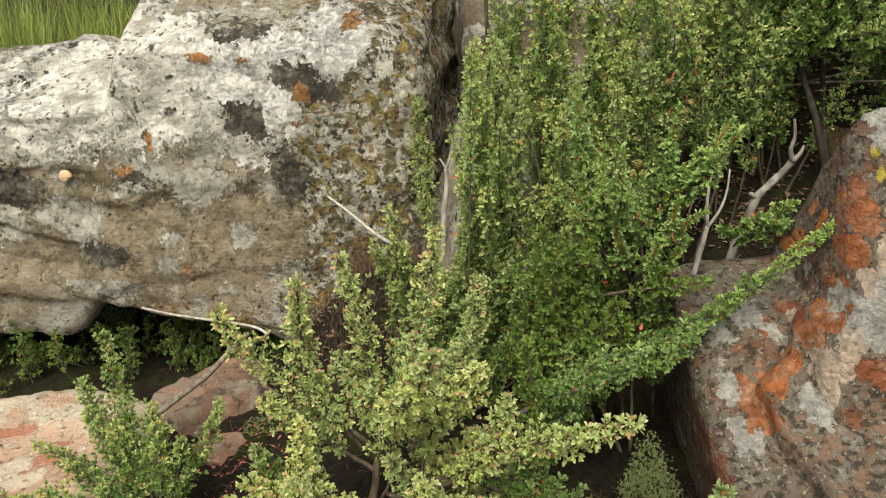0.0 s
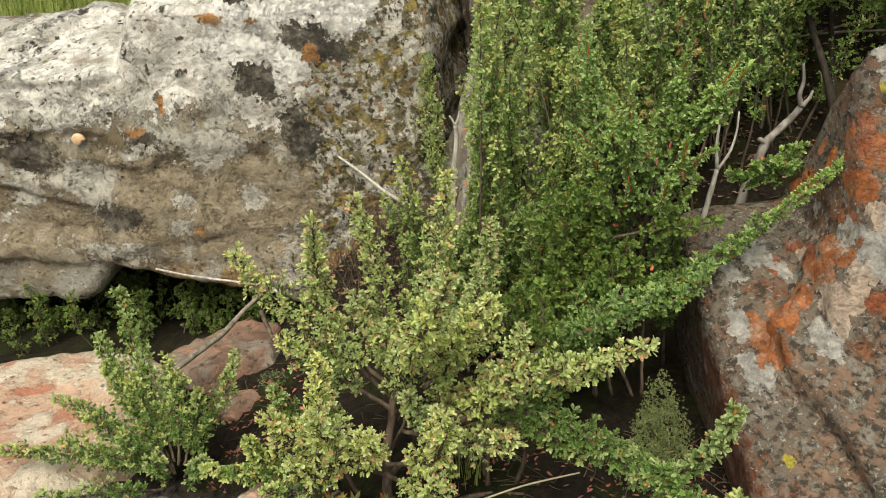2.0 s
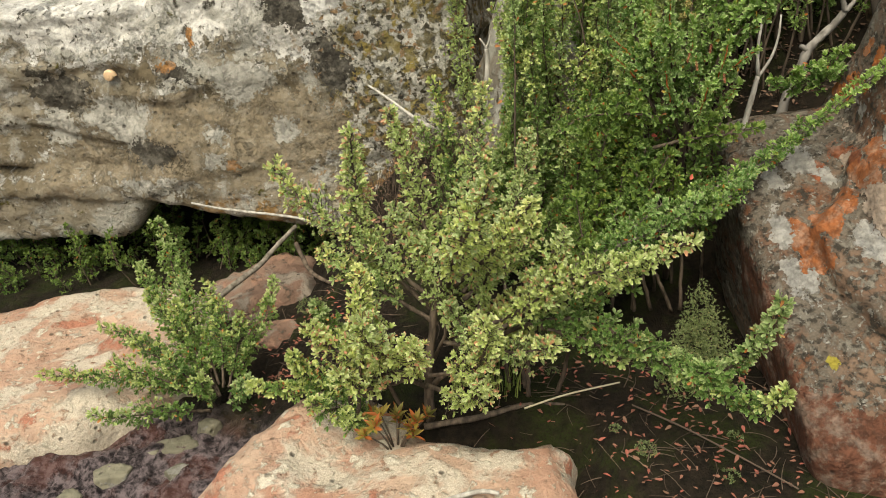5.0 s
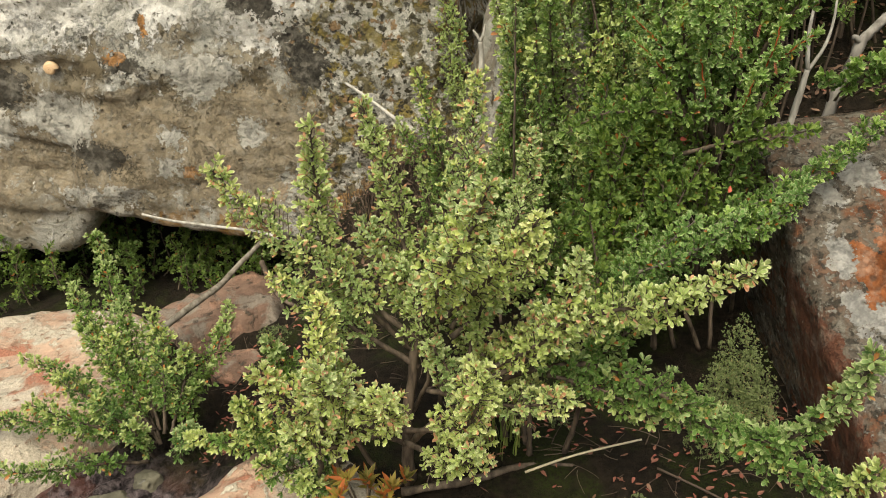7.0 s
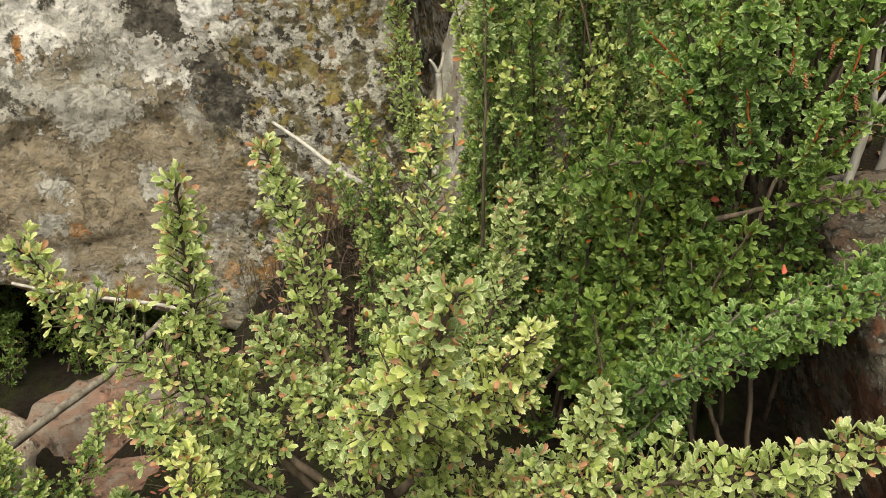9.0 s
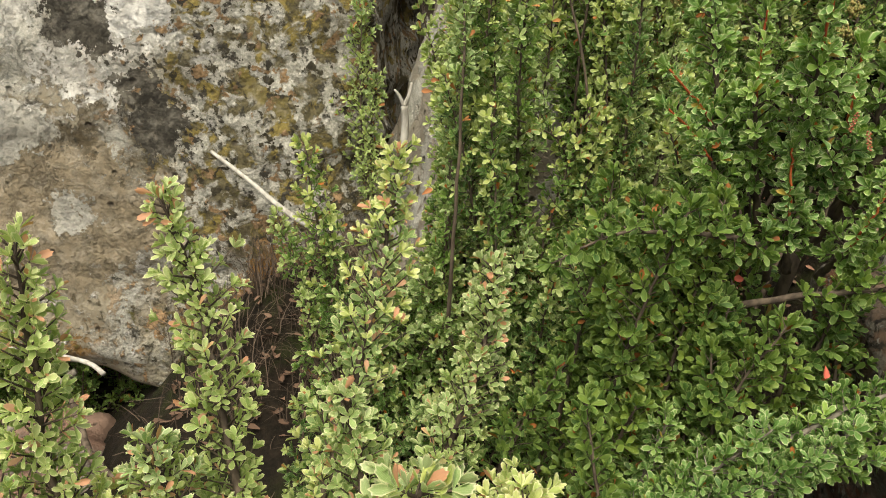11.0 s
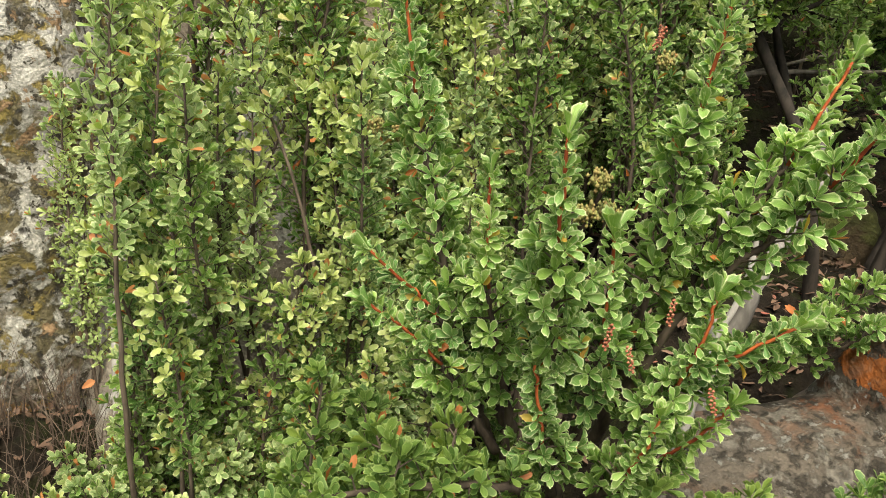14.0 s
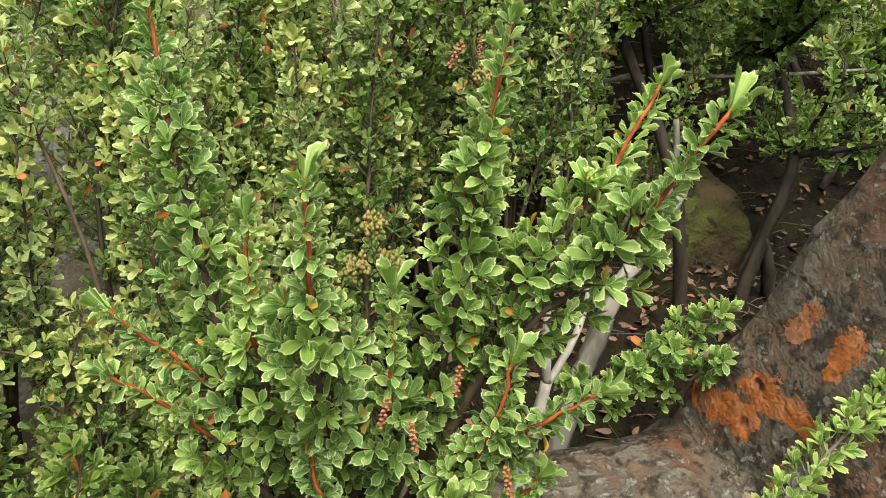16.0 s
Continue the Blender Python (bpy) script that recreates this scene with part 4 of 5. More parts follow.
shrub("shrub", "low leafy shrub lapping over the pink slab", (-0.20, 0.98, -0.06), [
    (((-0.20, 0.97, -0.03), (-0.27, 0.96, 0.0), (-0.345, 0.965, 0.0), (-0.405, 0.965, 0.012)), 0.016, 0.2),
    (((-0.20, 0.96, -0.03), (-0.26, 0.90, 0.01), (-0.285, 0.875, 0.04)), 0.026, 0.2), (((-0.19, 0.95, -0.03), (-0.22, 0.88, 0.0), (-0.23, 0.855, 0.035)), 0.024, 0.25),
    (((-0.20, 0.97, -0.03), (-0.29, 0.94, 0.04), (-0.315, 0.92, 0.10)), 0.023, 0.2), (((-0.18, 0.96, 0.0), (-0.25, 0.96, 0.10), (-0.275, 0.95, 0.17)), 0.021, 0.3)],
    low_green, 19)
shrub("shrub", "small grey-green shrub rooted in the crack between slabs", (-0.51, 1.10, -0.14), [
    (((-0.52, 1.11, -0.12), (-0.58, 1.20, -0.04), (-0.64, 1.31, 0.05), (-0.675, 1.375, 0.128)), 0.027, 0.2),
    (((-0.52, 1.11, -0.12), (-0.60, 1.18, -0.03), (-0.665, 1.26, 0.03), (-0.70, 1.30, 0.065)), 0.030, 0.2), (((-0.52, 1.12, -0.10), (-0.57, 1.20, 0.0), (-0.60, 1.25, 0.06)), 0.031, 0.2),
    (((-0.51, 1.11, -0.10), (-0.51, 1.16, -0.01), (-0.515, 1.19, 0.04)), 0.028, 0.2), (((-0.52, 1.10, -0.11), (-0.62, 1.09, -0.06), (-0.70, 1.10, -0.03)), 0.027, 0.2),
    (((-0.53, 1.10, -0.12), (-0.65, 1.11, -0.085), (-0.75, 1.12, -0.075), (-0.845, 1.105, -0.055)), 0.019, 0.2),
    (((-0.53, 1.08, -0.13), (-0.60, 1.03, -0.09), (-0.66, 1.00, -0.075), (-0.70, 0.99, -0.06)), 0.019, 0.15),
    (((-0.50, 1.10, -0.12), (-0.46, 1.18, -0.04), (-0.435, 1.235, 0.0), (-0.425, 1.26, 0.045)), 0.021, 0.15),
    (((-0.49, 1.09, -0.12), (-0.45, 1.05, -0.06), (-0.425, 1.03, -0.03)), 0.021, 0.2),
    (((-0.52, 1.08, -0.12), (-0.52, 1.05, -0.06), (-0.515, 1.04, -0.025)), 0.018, 0.2),
    (((-0.53, 1.11, -0.12), (-0.66, 1.18, -0.05), (-0.77, 1.22, -0.025)), 0.019, 0.2), (((-0.53, 1.12, -0.10), (-0.62, 1.20, -0.02), (-0.675, 1.25, 0.03)), 0.027, 0.15),
    (((-0.51, 1.12, -0.10), (-0.535, 1.20, -0.02), (-0.55, 1.25, 0.045)), 0.025, 0.15), (((-0.50, 1.11, -0.10), (-0.48, 1.16, -0.03), (-0.475, 1.17, 0.02)), 0.023, 0.15),
    (((-0.54, 1.10, -0.11), (-0.62, 1.13, -0.05), (-0.67, 1.14, -0.015)), 0.026, 0.15), (((-0.53, 1.11, -0.10), (-0.58, 1.17, -0.02), (-0.60, 1.19, 0.04)), 0.026, 0.15),
    (((-0.52, 1.09, -0.11), (-0.57, 1.09, -0.05), (-0.59, 1.085, -0.01)), 0.024, 0.15)],
    Style(leaf_green, leaf_tip_mid, 0.0088, 5, 0.0023, 0.003, sun=0.62), 23)

near = Style(leaf_green, leaf_tip_green, 0.0102, 6, 0.0022, 0.0036, bark_dark, 0.055, LEAF_FAR, LEAF_NEAR, 0.80, 0.8, False, 1.3)
near_bush = shrub("shrub", "bushy shrub with bright green toothed leaves and orange-red shoots", (0.33, 1.24, 0.05), [
    (((0.275, 1.18, 0.36), (0.240, 1.172, 0.465), (0.226, 1.18, 0.531), (0.216, 1.19, 0.585), (0.209, 1.197, 0.642)), 0.016, 0.15),
    (((0.300, 1.15, 0.38), (0.268, 1.10, 0.48), (0.257, 1.08, 0.545), (0.254, 1.075, 0.578)), 0.016, 0.18),
    (((0.280, 1.16, 0.38), (0.248, 1.135, 0.48), (0.242, 1.132, 0.548)), 0.016, 0.2),
    (((0.270, 1.165, 0.40), (0.225, 1.155, 0.465), (0.187, 1.156, 0.503)), 0.015, 0.2),
    (((0.270, 1.16, 0.37), (0.225, 1.15, 0.44), (0.186, 1.146, 0.477)), 0.015, 0.2),
    (((0.330, 1.15, 0.38), (0.328, 1.11, 0.50), (0.329, 1.10, 0.56), (0.335, 1.093, 0.634)), 0.015, 0.2),
    (((0.330, 1.14, 0.41), (0.352, 1.095, 0.52), (0.382, 1.09, 0.568), (0.410, 1.096, 0.612)), 0.012, 0.3),
    (((0.330, 1.13, 0.41), (0.345, 1.10, 0.487), (0.378, 1.07, 0.545), (0.402, 1.043, 0.609)), 0.013, 0.3),
    (((0.330, 1.12, 0.41), (0.352, 1.075, 0.465), (0.373, 1.054, 0.492)), 0.014, 0.25),
    (((0.310, 1.14, 0.38), (0.300, 1.105, 0.46), (0.296, 1.10, 0.525)), 0.015, 0.2),
    (((0.320, 1.13, 0.38), (0.335, 1.085, 0.45), (0.342, 1.075, 0.50)), 0.016, 0.2),
    (((0.300, 1.14, 0.35), (0.275, 1.11, 0.41), (0.262, 1.10, 0.46)), 0.017, 0.2),
    (((0.320, 1.13, 0.35), (0.315, 1.085, 0.40), (0.318, 1.07, 0.44)), 0.017, 0.2),
    (((0.330, 1.13, 0.36), (0.352, 1.09, 0.41), (0.362, 1.075, 0.44)), 0.015, 0.2)],
    near, 31, [
    (((0.33, 1.25, 0.02), (0.325, 1.21, 0.20), (0.318, 1.16, 0.36)), 0.008, 0.005), (((0.32, 1.20, 0.22), (0.29, 1.18, 0.33), (0.272, 1.17, 0.40)), 0.005, 0.003),
    (((0.32, 1.17, 0.34), (0.332, 1.14, 0.40), (0.335, 1.12, 0.44)), 0.0045, 0.003)], 22)
# Both leaf slots use leaf_dark, painting in the shade low in the bush.
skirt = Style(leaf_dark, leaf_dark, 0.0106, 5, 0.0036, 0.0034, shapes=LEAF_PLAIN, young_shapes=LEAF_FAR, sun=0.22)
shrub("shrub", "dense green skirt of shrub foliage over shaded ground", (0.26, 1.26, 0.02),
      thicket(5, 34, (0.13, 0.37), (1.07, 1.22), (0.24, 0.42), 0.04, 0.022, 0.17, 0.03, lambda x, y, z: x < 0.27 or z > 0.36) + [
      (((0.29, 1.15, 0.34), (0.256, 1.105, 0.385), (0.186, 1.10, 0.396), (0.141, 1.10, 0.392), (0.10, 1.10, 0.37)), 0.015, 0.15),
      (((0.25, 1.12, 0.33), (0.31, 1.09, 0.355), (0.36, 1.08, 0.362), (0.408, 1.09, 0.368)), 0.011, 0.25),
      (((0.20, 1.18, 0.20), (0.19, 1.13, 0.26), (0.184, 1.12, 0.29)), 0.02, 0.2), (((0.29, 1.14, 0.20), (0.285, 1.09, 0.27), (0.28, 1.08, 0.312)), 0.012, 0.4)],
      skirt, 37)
low_mid = Style(leaf_green, leaf_tip_mid, 0.0086, 5, 0.0032, 0.0030, shapes=LEAF_SIMPLE, young_shapes=LEAF_PLAIN, sun=0.6)
mid = Style(leaf_mid, leaf_tip_mid, 0.0091, 5, 0.0034, 0.0030, shapes=LEAF_SIMPLE, young_shapes=LEAF_PLAIN, sun=0.4)
shrub("shrub", "leafy shrub hiding the foot of the pale rock", (0.10, 1.32, 0.0),
      thicket(8, 56, (-0.10, 0.24), (1.17, 1.36), (0.14, 0.46), 0.02, 0.023, 0.19, 0.04, lambda x, y, z: gap(x, y, z) and (x > 0.06 or z < 0.25), 0.03, -0.09) + [
      (((0.21, 1.33, 0.05), (0.195, 1.325, 0.26), (0.155, 1.30, 0.40), (0.125, 1.285, 0.428), (0.094, 1.28, 0.440)), 0.011, 0.6),
      (((0.10, 1.34, 0.03), (0.085, 1.33, 0.25), (0.062, 1.30, 0.38), (0.036, 1.298, 0.474)), 0.020, 0.5), (((0.14, 1.35, 0.03), (0.12, 1.33, 0.30), (0.10, 1.27, 0.46), (0.097, 1.24, 0.578)), 0.018, 0.58),
      (((0.23, 1.34, 0.03), (0.22, 1.33, 0.30), (0.212, 1.305, 0.46), (0.207, 1.297, 0.588)), 0.016, 0.6), (((0.03, 1.38, 0.03), (0.05, 1.36, 0.30), (0.07, 1.31, 0.48), (0.082, 1.303, 0.606)), 0.018, 0.58),
      (((-0.03, 1.37, 0.02), (-0.05, 1.36, 0.15), (-0.080, 1.34, 0.30), (-0.093, 1.337, 0.40)), 0.027, 0.35), (((-0.02, 1.37, 0.02), (-0.04, 1.35, 0.15), (-0.062, 1.33, 0.25), (-0.068, 1.325, 0.325)), 0.027, 0.35), (((-0.04, 1.37, 0.02), (-0.06, 1.37, 0.15), (-0.11, 1.40, 0.24), (-0.135, 1.42, 0.30)), 0.020, 0.45)]
      + thicket(26, 22, (0.06, 0.21), (1.28, 1.42), (0.20, 0.325), 0.04, 0.026, 0.16, 0.03)
      + thicket(27, 14, (-0.03, 0.075), (1.28, 1.40), (0.22, 0.295), 0.03, 0.027, 0.18, 0.02)
      + thicket(28, 7, (0.045, 0.08), (1.30, 1.42), (0.32, 0.44), 0.03, 0.022, 0.20, 0.02, None, 0.02, 0.045), low_mid, 43)
shrub("shrub", "upright twiggy shrub with small green leaves against the rock", (0.08, 1.45, 0.05), [
    (((0.09, 1.47, 0.03), (0.078, 1.45, 0.2), (0.050, 1.42, 0.40), (0.019, 1.412, 0.528)), 0.018, 0.5), (((0.12, 1.44, 0.03), (0.13, 1.42, 0.25), (0.138, 1.35, 0.44), (0.138, 1.338, 0.548)), 0.017, 0.6),
    (((0.09, 1.46, 0.03), (0.10, 1.44, 0.25), (0.112, 1.38, 0.44), (0.116, 1.368, 0.57)), 0.018, 0.6), (((-0.01, 1.64, 0.05), (-0.02, 1.66, 0.15), (-0.035, 1.69, 0.30), (-0.028, 1.69, 0.41)), 0.030, 0.4),
    (((-0.02, 1.64, 0.05), (-0.03, 1.66, 0.16), (-0.050, 1.70, 0.38), (-0.045, 1.70, 0.52)), 0.030, 0.4)]
    + thicket(21, 42, (0.0, 0.34), (1.32, 1.48), (0.46, 0.70), 0.05, 0.023, 0.22, 0.035, lambda x, y, z: x > 0.05 and gap(x, y, z), 0.045, 0.05),
    mid, 47, [(((0.10, 1.46, 0.0), (0.10, 1.45, 0.25), (0.12, 1.42, 0.48)), 0.007, 0.004), (((0.09, 1.46, 0.0), (0.08, 1.46, 0.22), (0.055, 1.43, 0.36)), 0.005, 0.003)])
tall = Style(leaf_green, leaf_tip_mid, 0.0103, 5, 0.0043, 0.0036, bark_dark, shapes=LEAF_SIMPLE, sun=0.5)
shrub("shrub", "tall twiggy shrub with yellowish-green leaves rising above the rocks", (0.30, 1.56, 0.15),
      thicket(9, 70, (0.11, 0.66), (1.40, 1.66), (0.50, 0.82), 0.12, 0.029, 0.28, 0.08, lambda x, y, z: gap(x, y, z) and (x < 0.42 or z > 0.66), 0.04, 0.10)
      + thicket(29, 30, (0.50, 0.90), (1.54, 1.75), (0.64, 0.92), 0.30, 0.034, 0.26, 0.07, None, 0.05), tall, 59)
creeping = Style(leaf_green, leaf_tip_green, 0.0094, 5, 0.0020, 0.0034, bark_grey, shapes=LEAF_PLAIN, young_shapes=LEAF_FAR, sun=0.55)
shrub("shrub", "leafy shrub whose branches creep over the red rock", (0.15, 1.07, 0.06), [
    (((0.12, 1.07, 0.14), (0.193, 1.06, 0.203), (0.261, 1.06, 0.236), (0.319, 1.06, 0.274), (0.385, 1.06, 0.305), (0.476, 1.065, 0.378), (0.530, 1.068, 0.425), (0.578, 1.072, 0.468)), 0.015, 0.05),
    (((0.12, 1.07, 0.14), (0.19, 1.04, 0.20), (0.26, 1.03, 0.235), (0.31, 1.03, 0.28)), 0.021, 0.1), (((0.14, 1.07, 0.16), (0.21, 1.05, 0.22), (0.26, 1.045, 0.27)), 0.019, 0.1),
    (((0.25, 1.05, 0.22), (0.33, 1.03, 0.26), (0.385, 1.03, 0.32)), 0.018, 0.1), (((0.14, 1.08, 0.08), (0.19, 1.06, 0.14), (0.22, 1.05, 0.19)), 0.021, 0.1),
    (((0.16, 1.09, 0.10), (0.19, 1.09, 0.20), (0.20, 1.085, 0.25)), 0.021, 0.15)],
    creeping, 53)
shrub("shrub", "sprawling low branch with fresh green leaves over the soil", (0.0, 0.92, 0.06), [
    (((0.0, 0.92, 0.12), (0.061, 0.88, 0.172), (0.125, 0.86, 0.180), (0.165, 0.82, 0.178), (0.226, 0.79, 0.150), (0.265, 0.745, 0.172), (0.298, 0.715, 0.24), (0.311, 0.700, 0.300)), 0.019, 0.15),
    (((0.20, 0.81, 0.155), (0.262, 0.75, 0.145), (0.300, 0.70, 0.155), (0.323, 0.674, 0.193)), 0.018, 0.1),
    (((0.06, 0.88, 0.16), (0.12, 0.85, 0.155), (0.165, 0.825, 0.14)), 0.022, 0.1), (((0.14, 0.85, 0.16), (0.20, 0.82, 0.15), (0.25, 0.79, 0.135)), 0.021, 0.1),
    (((0.09, 0.87, 0.16), (0.13, 0.87, 0.21), (0.16, 0.86, 0.235)), 0.017, 0.2)],
    Style(leaf_green, leaf_tip_mid, 0.0092, 5, 0.0018, 0.004, shapes=LEAF_PLAIN, young_shapes=LEAF_FAR, sun=0.55), 67)
shade = Style(leaf_green, leaf_mid, 0.0124, 5, 0.0062, 0.0034, bark_shaded, shapes=LEAF_SIMPLE, sun=0.25)
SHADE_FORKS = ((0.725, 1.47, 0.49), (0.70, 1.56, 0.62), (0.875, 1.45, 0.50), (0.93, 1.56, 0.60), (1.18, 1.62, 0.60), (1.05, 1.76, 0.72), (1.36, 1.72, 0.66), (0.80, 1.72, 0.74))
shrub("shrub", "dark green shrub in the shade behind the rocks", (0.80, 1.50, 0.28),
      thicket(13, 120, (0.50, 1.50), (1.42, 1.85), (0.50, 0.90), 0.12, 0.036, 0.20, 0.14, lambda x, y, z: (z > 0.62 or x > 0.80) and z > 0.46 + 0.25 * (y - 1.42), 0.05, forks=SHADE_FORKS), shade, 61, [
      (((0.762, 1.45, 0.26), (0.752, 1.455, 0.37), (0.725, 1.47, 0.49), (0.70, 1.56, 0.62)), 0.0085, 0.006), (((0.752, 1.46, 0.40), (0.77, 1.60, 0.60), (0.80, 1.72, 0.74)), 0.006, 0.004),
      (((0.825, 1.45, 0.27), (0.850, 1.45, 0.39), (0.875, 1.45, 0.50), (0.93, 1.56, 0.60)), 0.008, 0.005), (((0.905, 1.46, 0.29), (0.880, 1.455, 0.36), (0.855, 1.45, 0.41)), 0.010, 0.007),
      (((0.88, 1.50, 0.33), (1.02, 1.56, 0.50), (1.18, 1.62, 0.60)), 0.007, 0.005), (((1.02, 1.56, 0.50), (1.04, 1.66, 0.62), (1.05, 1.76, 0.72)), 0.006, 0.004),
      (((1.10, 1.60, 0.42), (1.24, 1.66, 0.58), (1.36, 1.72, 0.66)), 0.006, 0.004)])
shrub("shrub", "low leafy plant growing in the hollow behind the red rock", (0.50, 1.24, 0.34), [
    (((0.50, 1.24, 0.36), (0.497, 1.20, 0.40), (0.495, 1.185, 0.425)), 0.012, 0.3), (((0.51, 1.24, 0.36), (0.525, 1.21, 0.40), (0.532, 1.195, 0.43)), 0.014, 0.3),
    (((0.52, 1.24, 0.37), (0.55, 1.21, 0.42), (0.565, 1.19, 0.455)), 0.012, 0.3), (((0.49, 1.24, 0.36), (0.475, 1.22, 0.395), (0.465, 1.215, 0.405)), 0.010, 0.3),
    (((0.52, 1.23, 0.37), (0.545, 1.185, 0.41), (0.55, 1.17, 0.43)), 0.010, 0.3)],
      Style(leaf_green, leaf_tip_green, 0.0105, 5, 0.003, 0.0022, shapes=LEAF_FAR, sun=0.4), 71)
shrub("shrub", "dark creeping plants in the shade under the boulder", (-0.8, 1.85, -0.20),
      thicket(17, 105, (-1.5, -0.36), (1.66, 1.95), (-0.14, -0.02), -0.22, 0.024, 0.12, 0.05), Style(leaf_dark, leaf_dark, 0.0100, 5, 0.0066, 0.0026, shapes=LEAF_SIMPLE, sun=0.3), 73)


# ---- dead wood ----
def vectors(rows):
    return [Vector(r) for r in rows]


def smooth_line(rows, n=5):
    """A rounded line through the given places."""
    p = vectors(rows)
    out = []
    for i in range(len(p) - 1):
        a, b, c, d = p[max(0, i - 1)], p[i], p[i + 1], p[min(len(p) - 1, i + 2)]
        for k in range(n):
            t = k / n
            out.append(0.5 * ((2 * b) + (c - a) * t + (2 * a - 5 * b + 4 * c - d) * t * t + (3 * b - a - 3 * c + d) * t ** 3))
    return out + [p[-1]]


def dead_branch(name, lines, material, label, category="branch", knob=0.12, sides=8):
    """lines: places, root radius, tip radius; the first is the stem."""
    root = empty(name, lines[0][0][0], label, category)
    origin = Vector(lines[0][0][0])
    for i, (rows, r0, r1) in enumerate(lines):
        tube = Tubes(sides)
        tube.add([p - origin for p in smooth_line(rows)], r0, r1, knob)
        tube.build("stem" if i == 0 else "fork", material, root)
    return root


dead_branch("white_branch", [
    ([(0.398, 1.185, 0.24), (0.418, 1.19, 0.327), (0.426, 1.19, 0.378), (0.432, 1.19, 0.418)], 0.0050, 0.0036),
    ([(0.432, 1.19, 0.418), (0.427, 1.188, 0.445), (0.426, 1.19, 0.475), (0.430, 1.195, 0.51)], 0.0030, 0.0018), ([(0.432, 1.19, 0.416), (0.449, 1.192, 0.445), (0.457, 1.195, 0.476), (0.459, 1.20, 0.51)], 0.0026, 0.0014)],
    bark_pale, "bleached forked dead branch leaning on the rock", "branch")
dead_branch("driftwood", [
    ([(0.505, 1.285, 0.27), (0.521, 1.288, 0.345), (0.535, 1.29, 0.385), (0.546, 1.29, 0.428), (0.566, 1.298, 0.447), (0.598, 1.318, 0.468), (0.614, 1.322, 0.488)], 0.0090, 0.0055),
    ([(0.612, 1.32, 0.485), (0.606, 1.32, 0.505), (0.609, 1.32, 0.53), (0.603, 1.32, 0.56)], 0.0052, 0.002), ([(0.613, 1.32, 0.486), (0.624, 1.322, 0.498), (0.63, 1.325, 0.512)], 0.005, 0.002),
    ([(0.545, 1.29, 0.43), (0.537, 1.288, 0.436), (0.532, 1.286, 0.438)], 0.0055, 0.003)],
    bark_weathered, "twisted grey driftwood branch with short broken forks", "branch", 0.18)
dead_branch("dead_twig", [
    ([(-0.112, 1.6, 0.22), (-0.15, 1.62, 0.236), (-0.206, 1.66, 0.269), (-0.261, 1.695, 0.299)], 0.0046, 0.0028)], bark_pale, "bleached bare twig against the boulder", "twig")
dead_branch("dead_twig", [
    ([(-0.40, 1.57, 0.01), (-0.445, 1.60, 0.016), (-0.564, 1.60, 0.038), (-0.63, 1.60, 0.050), (-0.690, 1.60, 0.067)], 0.0036, 0.0026)], bark_pale, "long bleached twig under the boulder's rim", "twig")
dead_branch("dead_twig", [
    ([(0.0, 1.60, 0.14), (0.004, 1.61, 0.27), (0.012, 1.62, 0.35), (0.010, 1.62, 0.385)], 0.0072, 0.0048), ([(0.010, 1.62, 0.385), (0.016, 1.62, 0.400), (0.019, 1.625, 0.415)], 0.0035, 0.0015),
    ([(0.010, 1.62, 0.385), (0.002, 1.62, 0.400), (-0.003, 1.625, 0.405)], 0.003, 0.0015)], bark_pale, "upright bleached dead twig with a small fork", "twig")
dead_branch("fallen_stick", [
    ([(-0.645, 1.405, -0.112), (-0.575, 1.455, -0.075), (-0.535, 1.53, -0.068), (-0.50, 1.59, -0.045), (-0.455, 1.61, -0.008)], 0.0075, 0.005)], bark_grey, "weathered grey stick lying over the slab", "stick", 0.1)
dead_branch("fallen_stick", [
    ([(-0.46, 1.60, -0.05), (-0.43, 1.55, -0.085), (-0.40, 1.50, -0.085), (-0.36, 1.47, -0.09)], 0.006, 0.004)], bark_dark, "dark thin stick lying on the slab", "stick", 0.1)
dead_branch("exposed_root", [
    ([(-0.12, 0.90, -0.03), (-0.034, 0.909, -0.022), (0.02, 0.925, -0.018), (0.057, 0.932, -0.018), (0.105, 0.944, -0.022)], 0.0055, 0.0035), ([(0.057, 0.932, -0.018), (0.09, 0.925, -0.014), (0.125, 0.93, -0.022)], 0.0035, 0.002)],
    bark_dark, "dark gnarled root lying on the soil", "root", 0.2)
dead_branch("straw", [([(0.035, 0.885, 0.012), (0.10, 0.905, 0.020), (0.185, 0.928, 0.022)], 0.0017, 0.0014)], straw_mat, "dry pale straw lying on the soil", "straw", 0.0, 5)
dead_branch("dead_twig", [([(0.20, 0.90, 0.0), (0.26, 0.84, 0.006), (0.33, 0.77, 0.004), (0.38, 0.72, 0.0)], 0.0016, 0.0013)], twig_mat, "thin dead twig lying on the leaf litter", "twig", 0.0, 5)
dead_branch("dead_twig", [([(-0.10, 0.72, -0.012), (-0.04, 0.74, -0.01), (-0.01, 0.738, -0.012)], 0.004, 0.003)], bark_pale, "short bleached twig lying on the slab", "twig", 0.0, 6)
dead_branch("dead_branch", [
    ([(0.62, 1.66, 0.50), (0.72, 1.60, 0.56), (0.90, 1.56, 0.575), (1.10, 1.56, 0.59)], 0.0032, 0.002), ([(0.72, 1.60, 0.56), (0.90, 1.60, 0.60), (1.1, 1.62, 0.62)], 0.0022, 0.0014)],
    bark_grey, "bare grey branch reaching through the dark shrub", "branch")
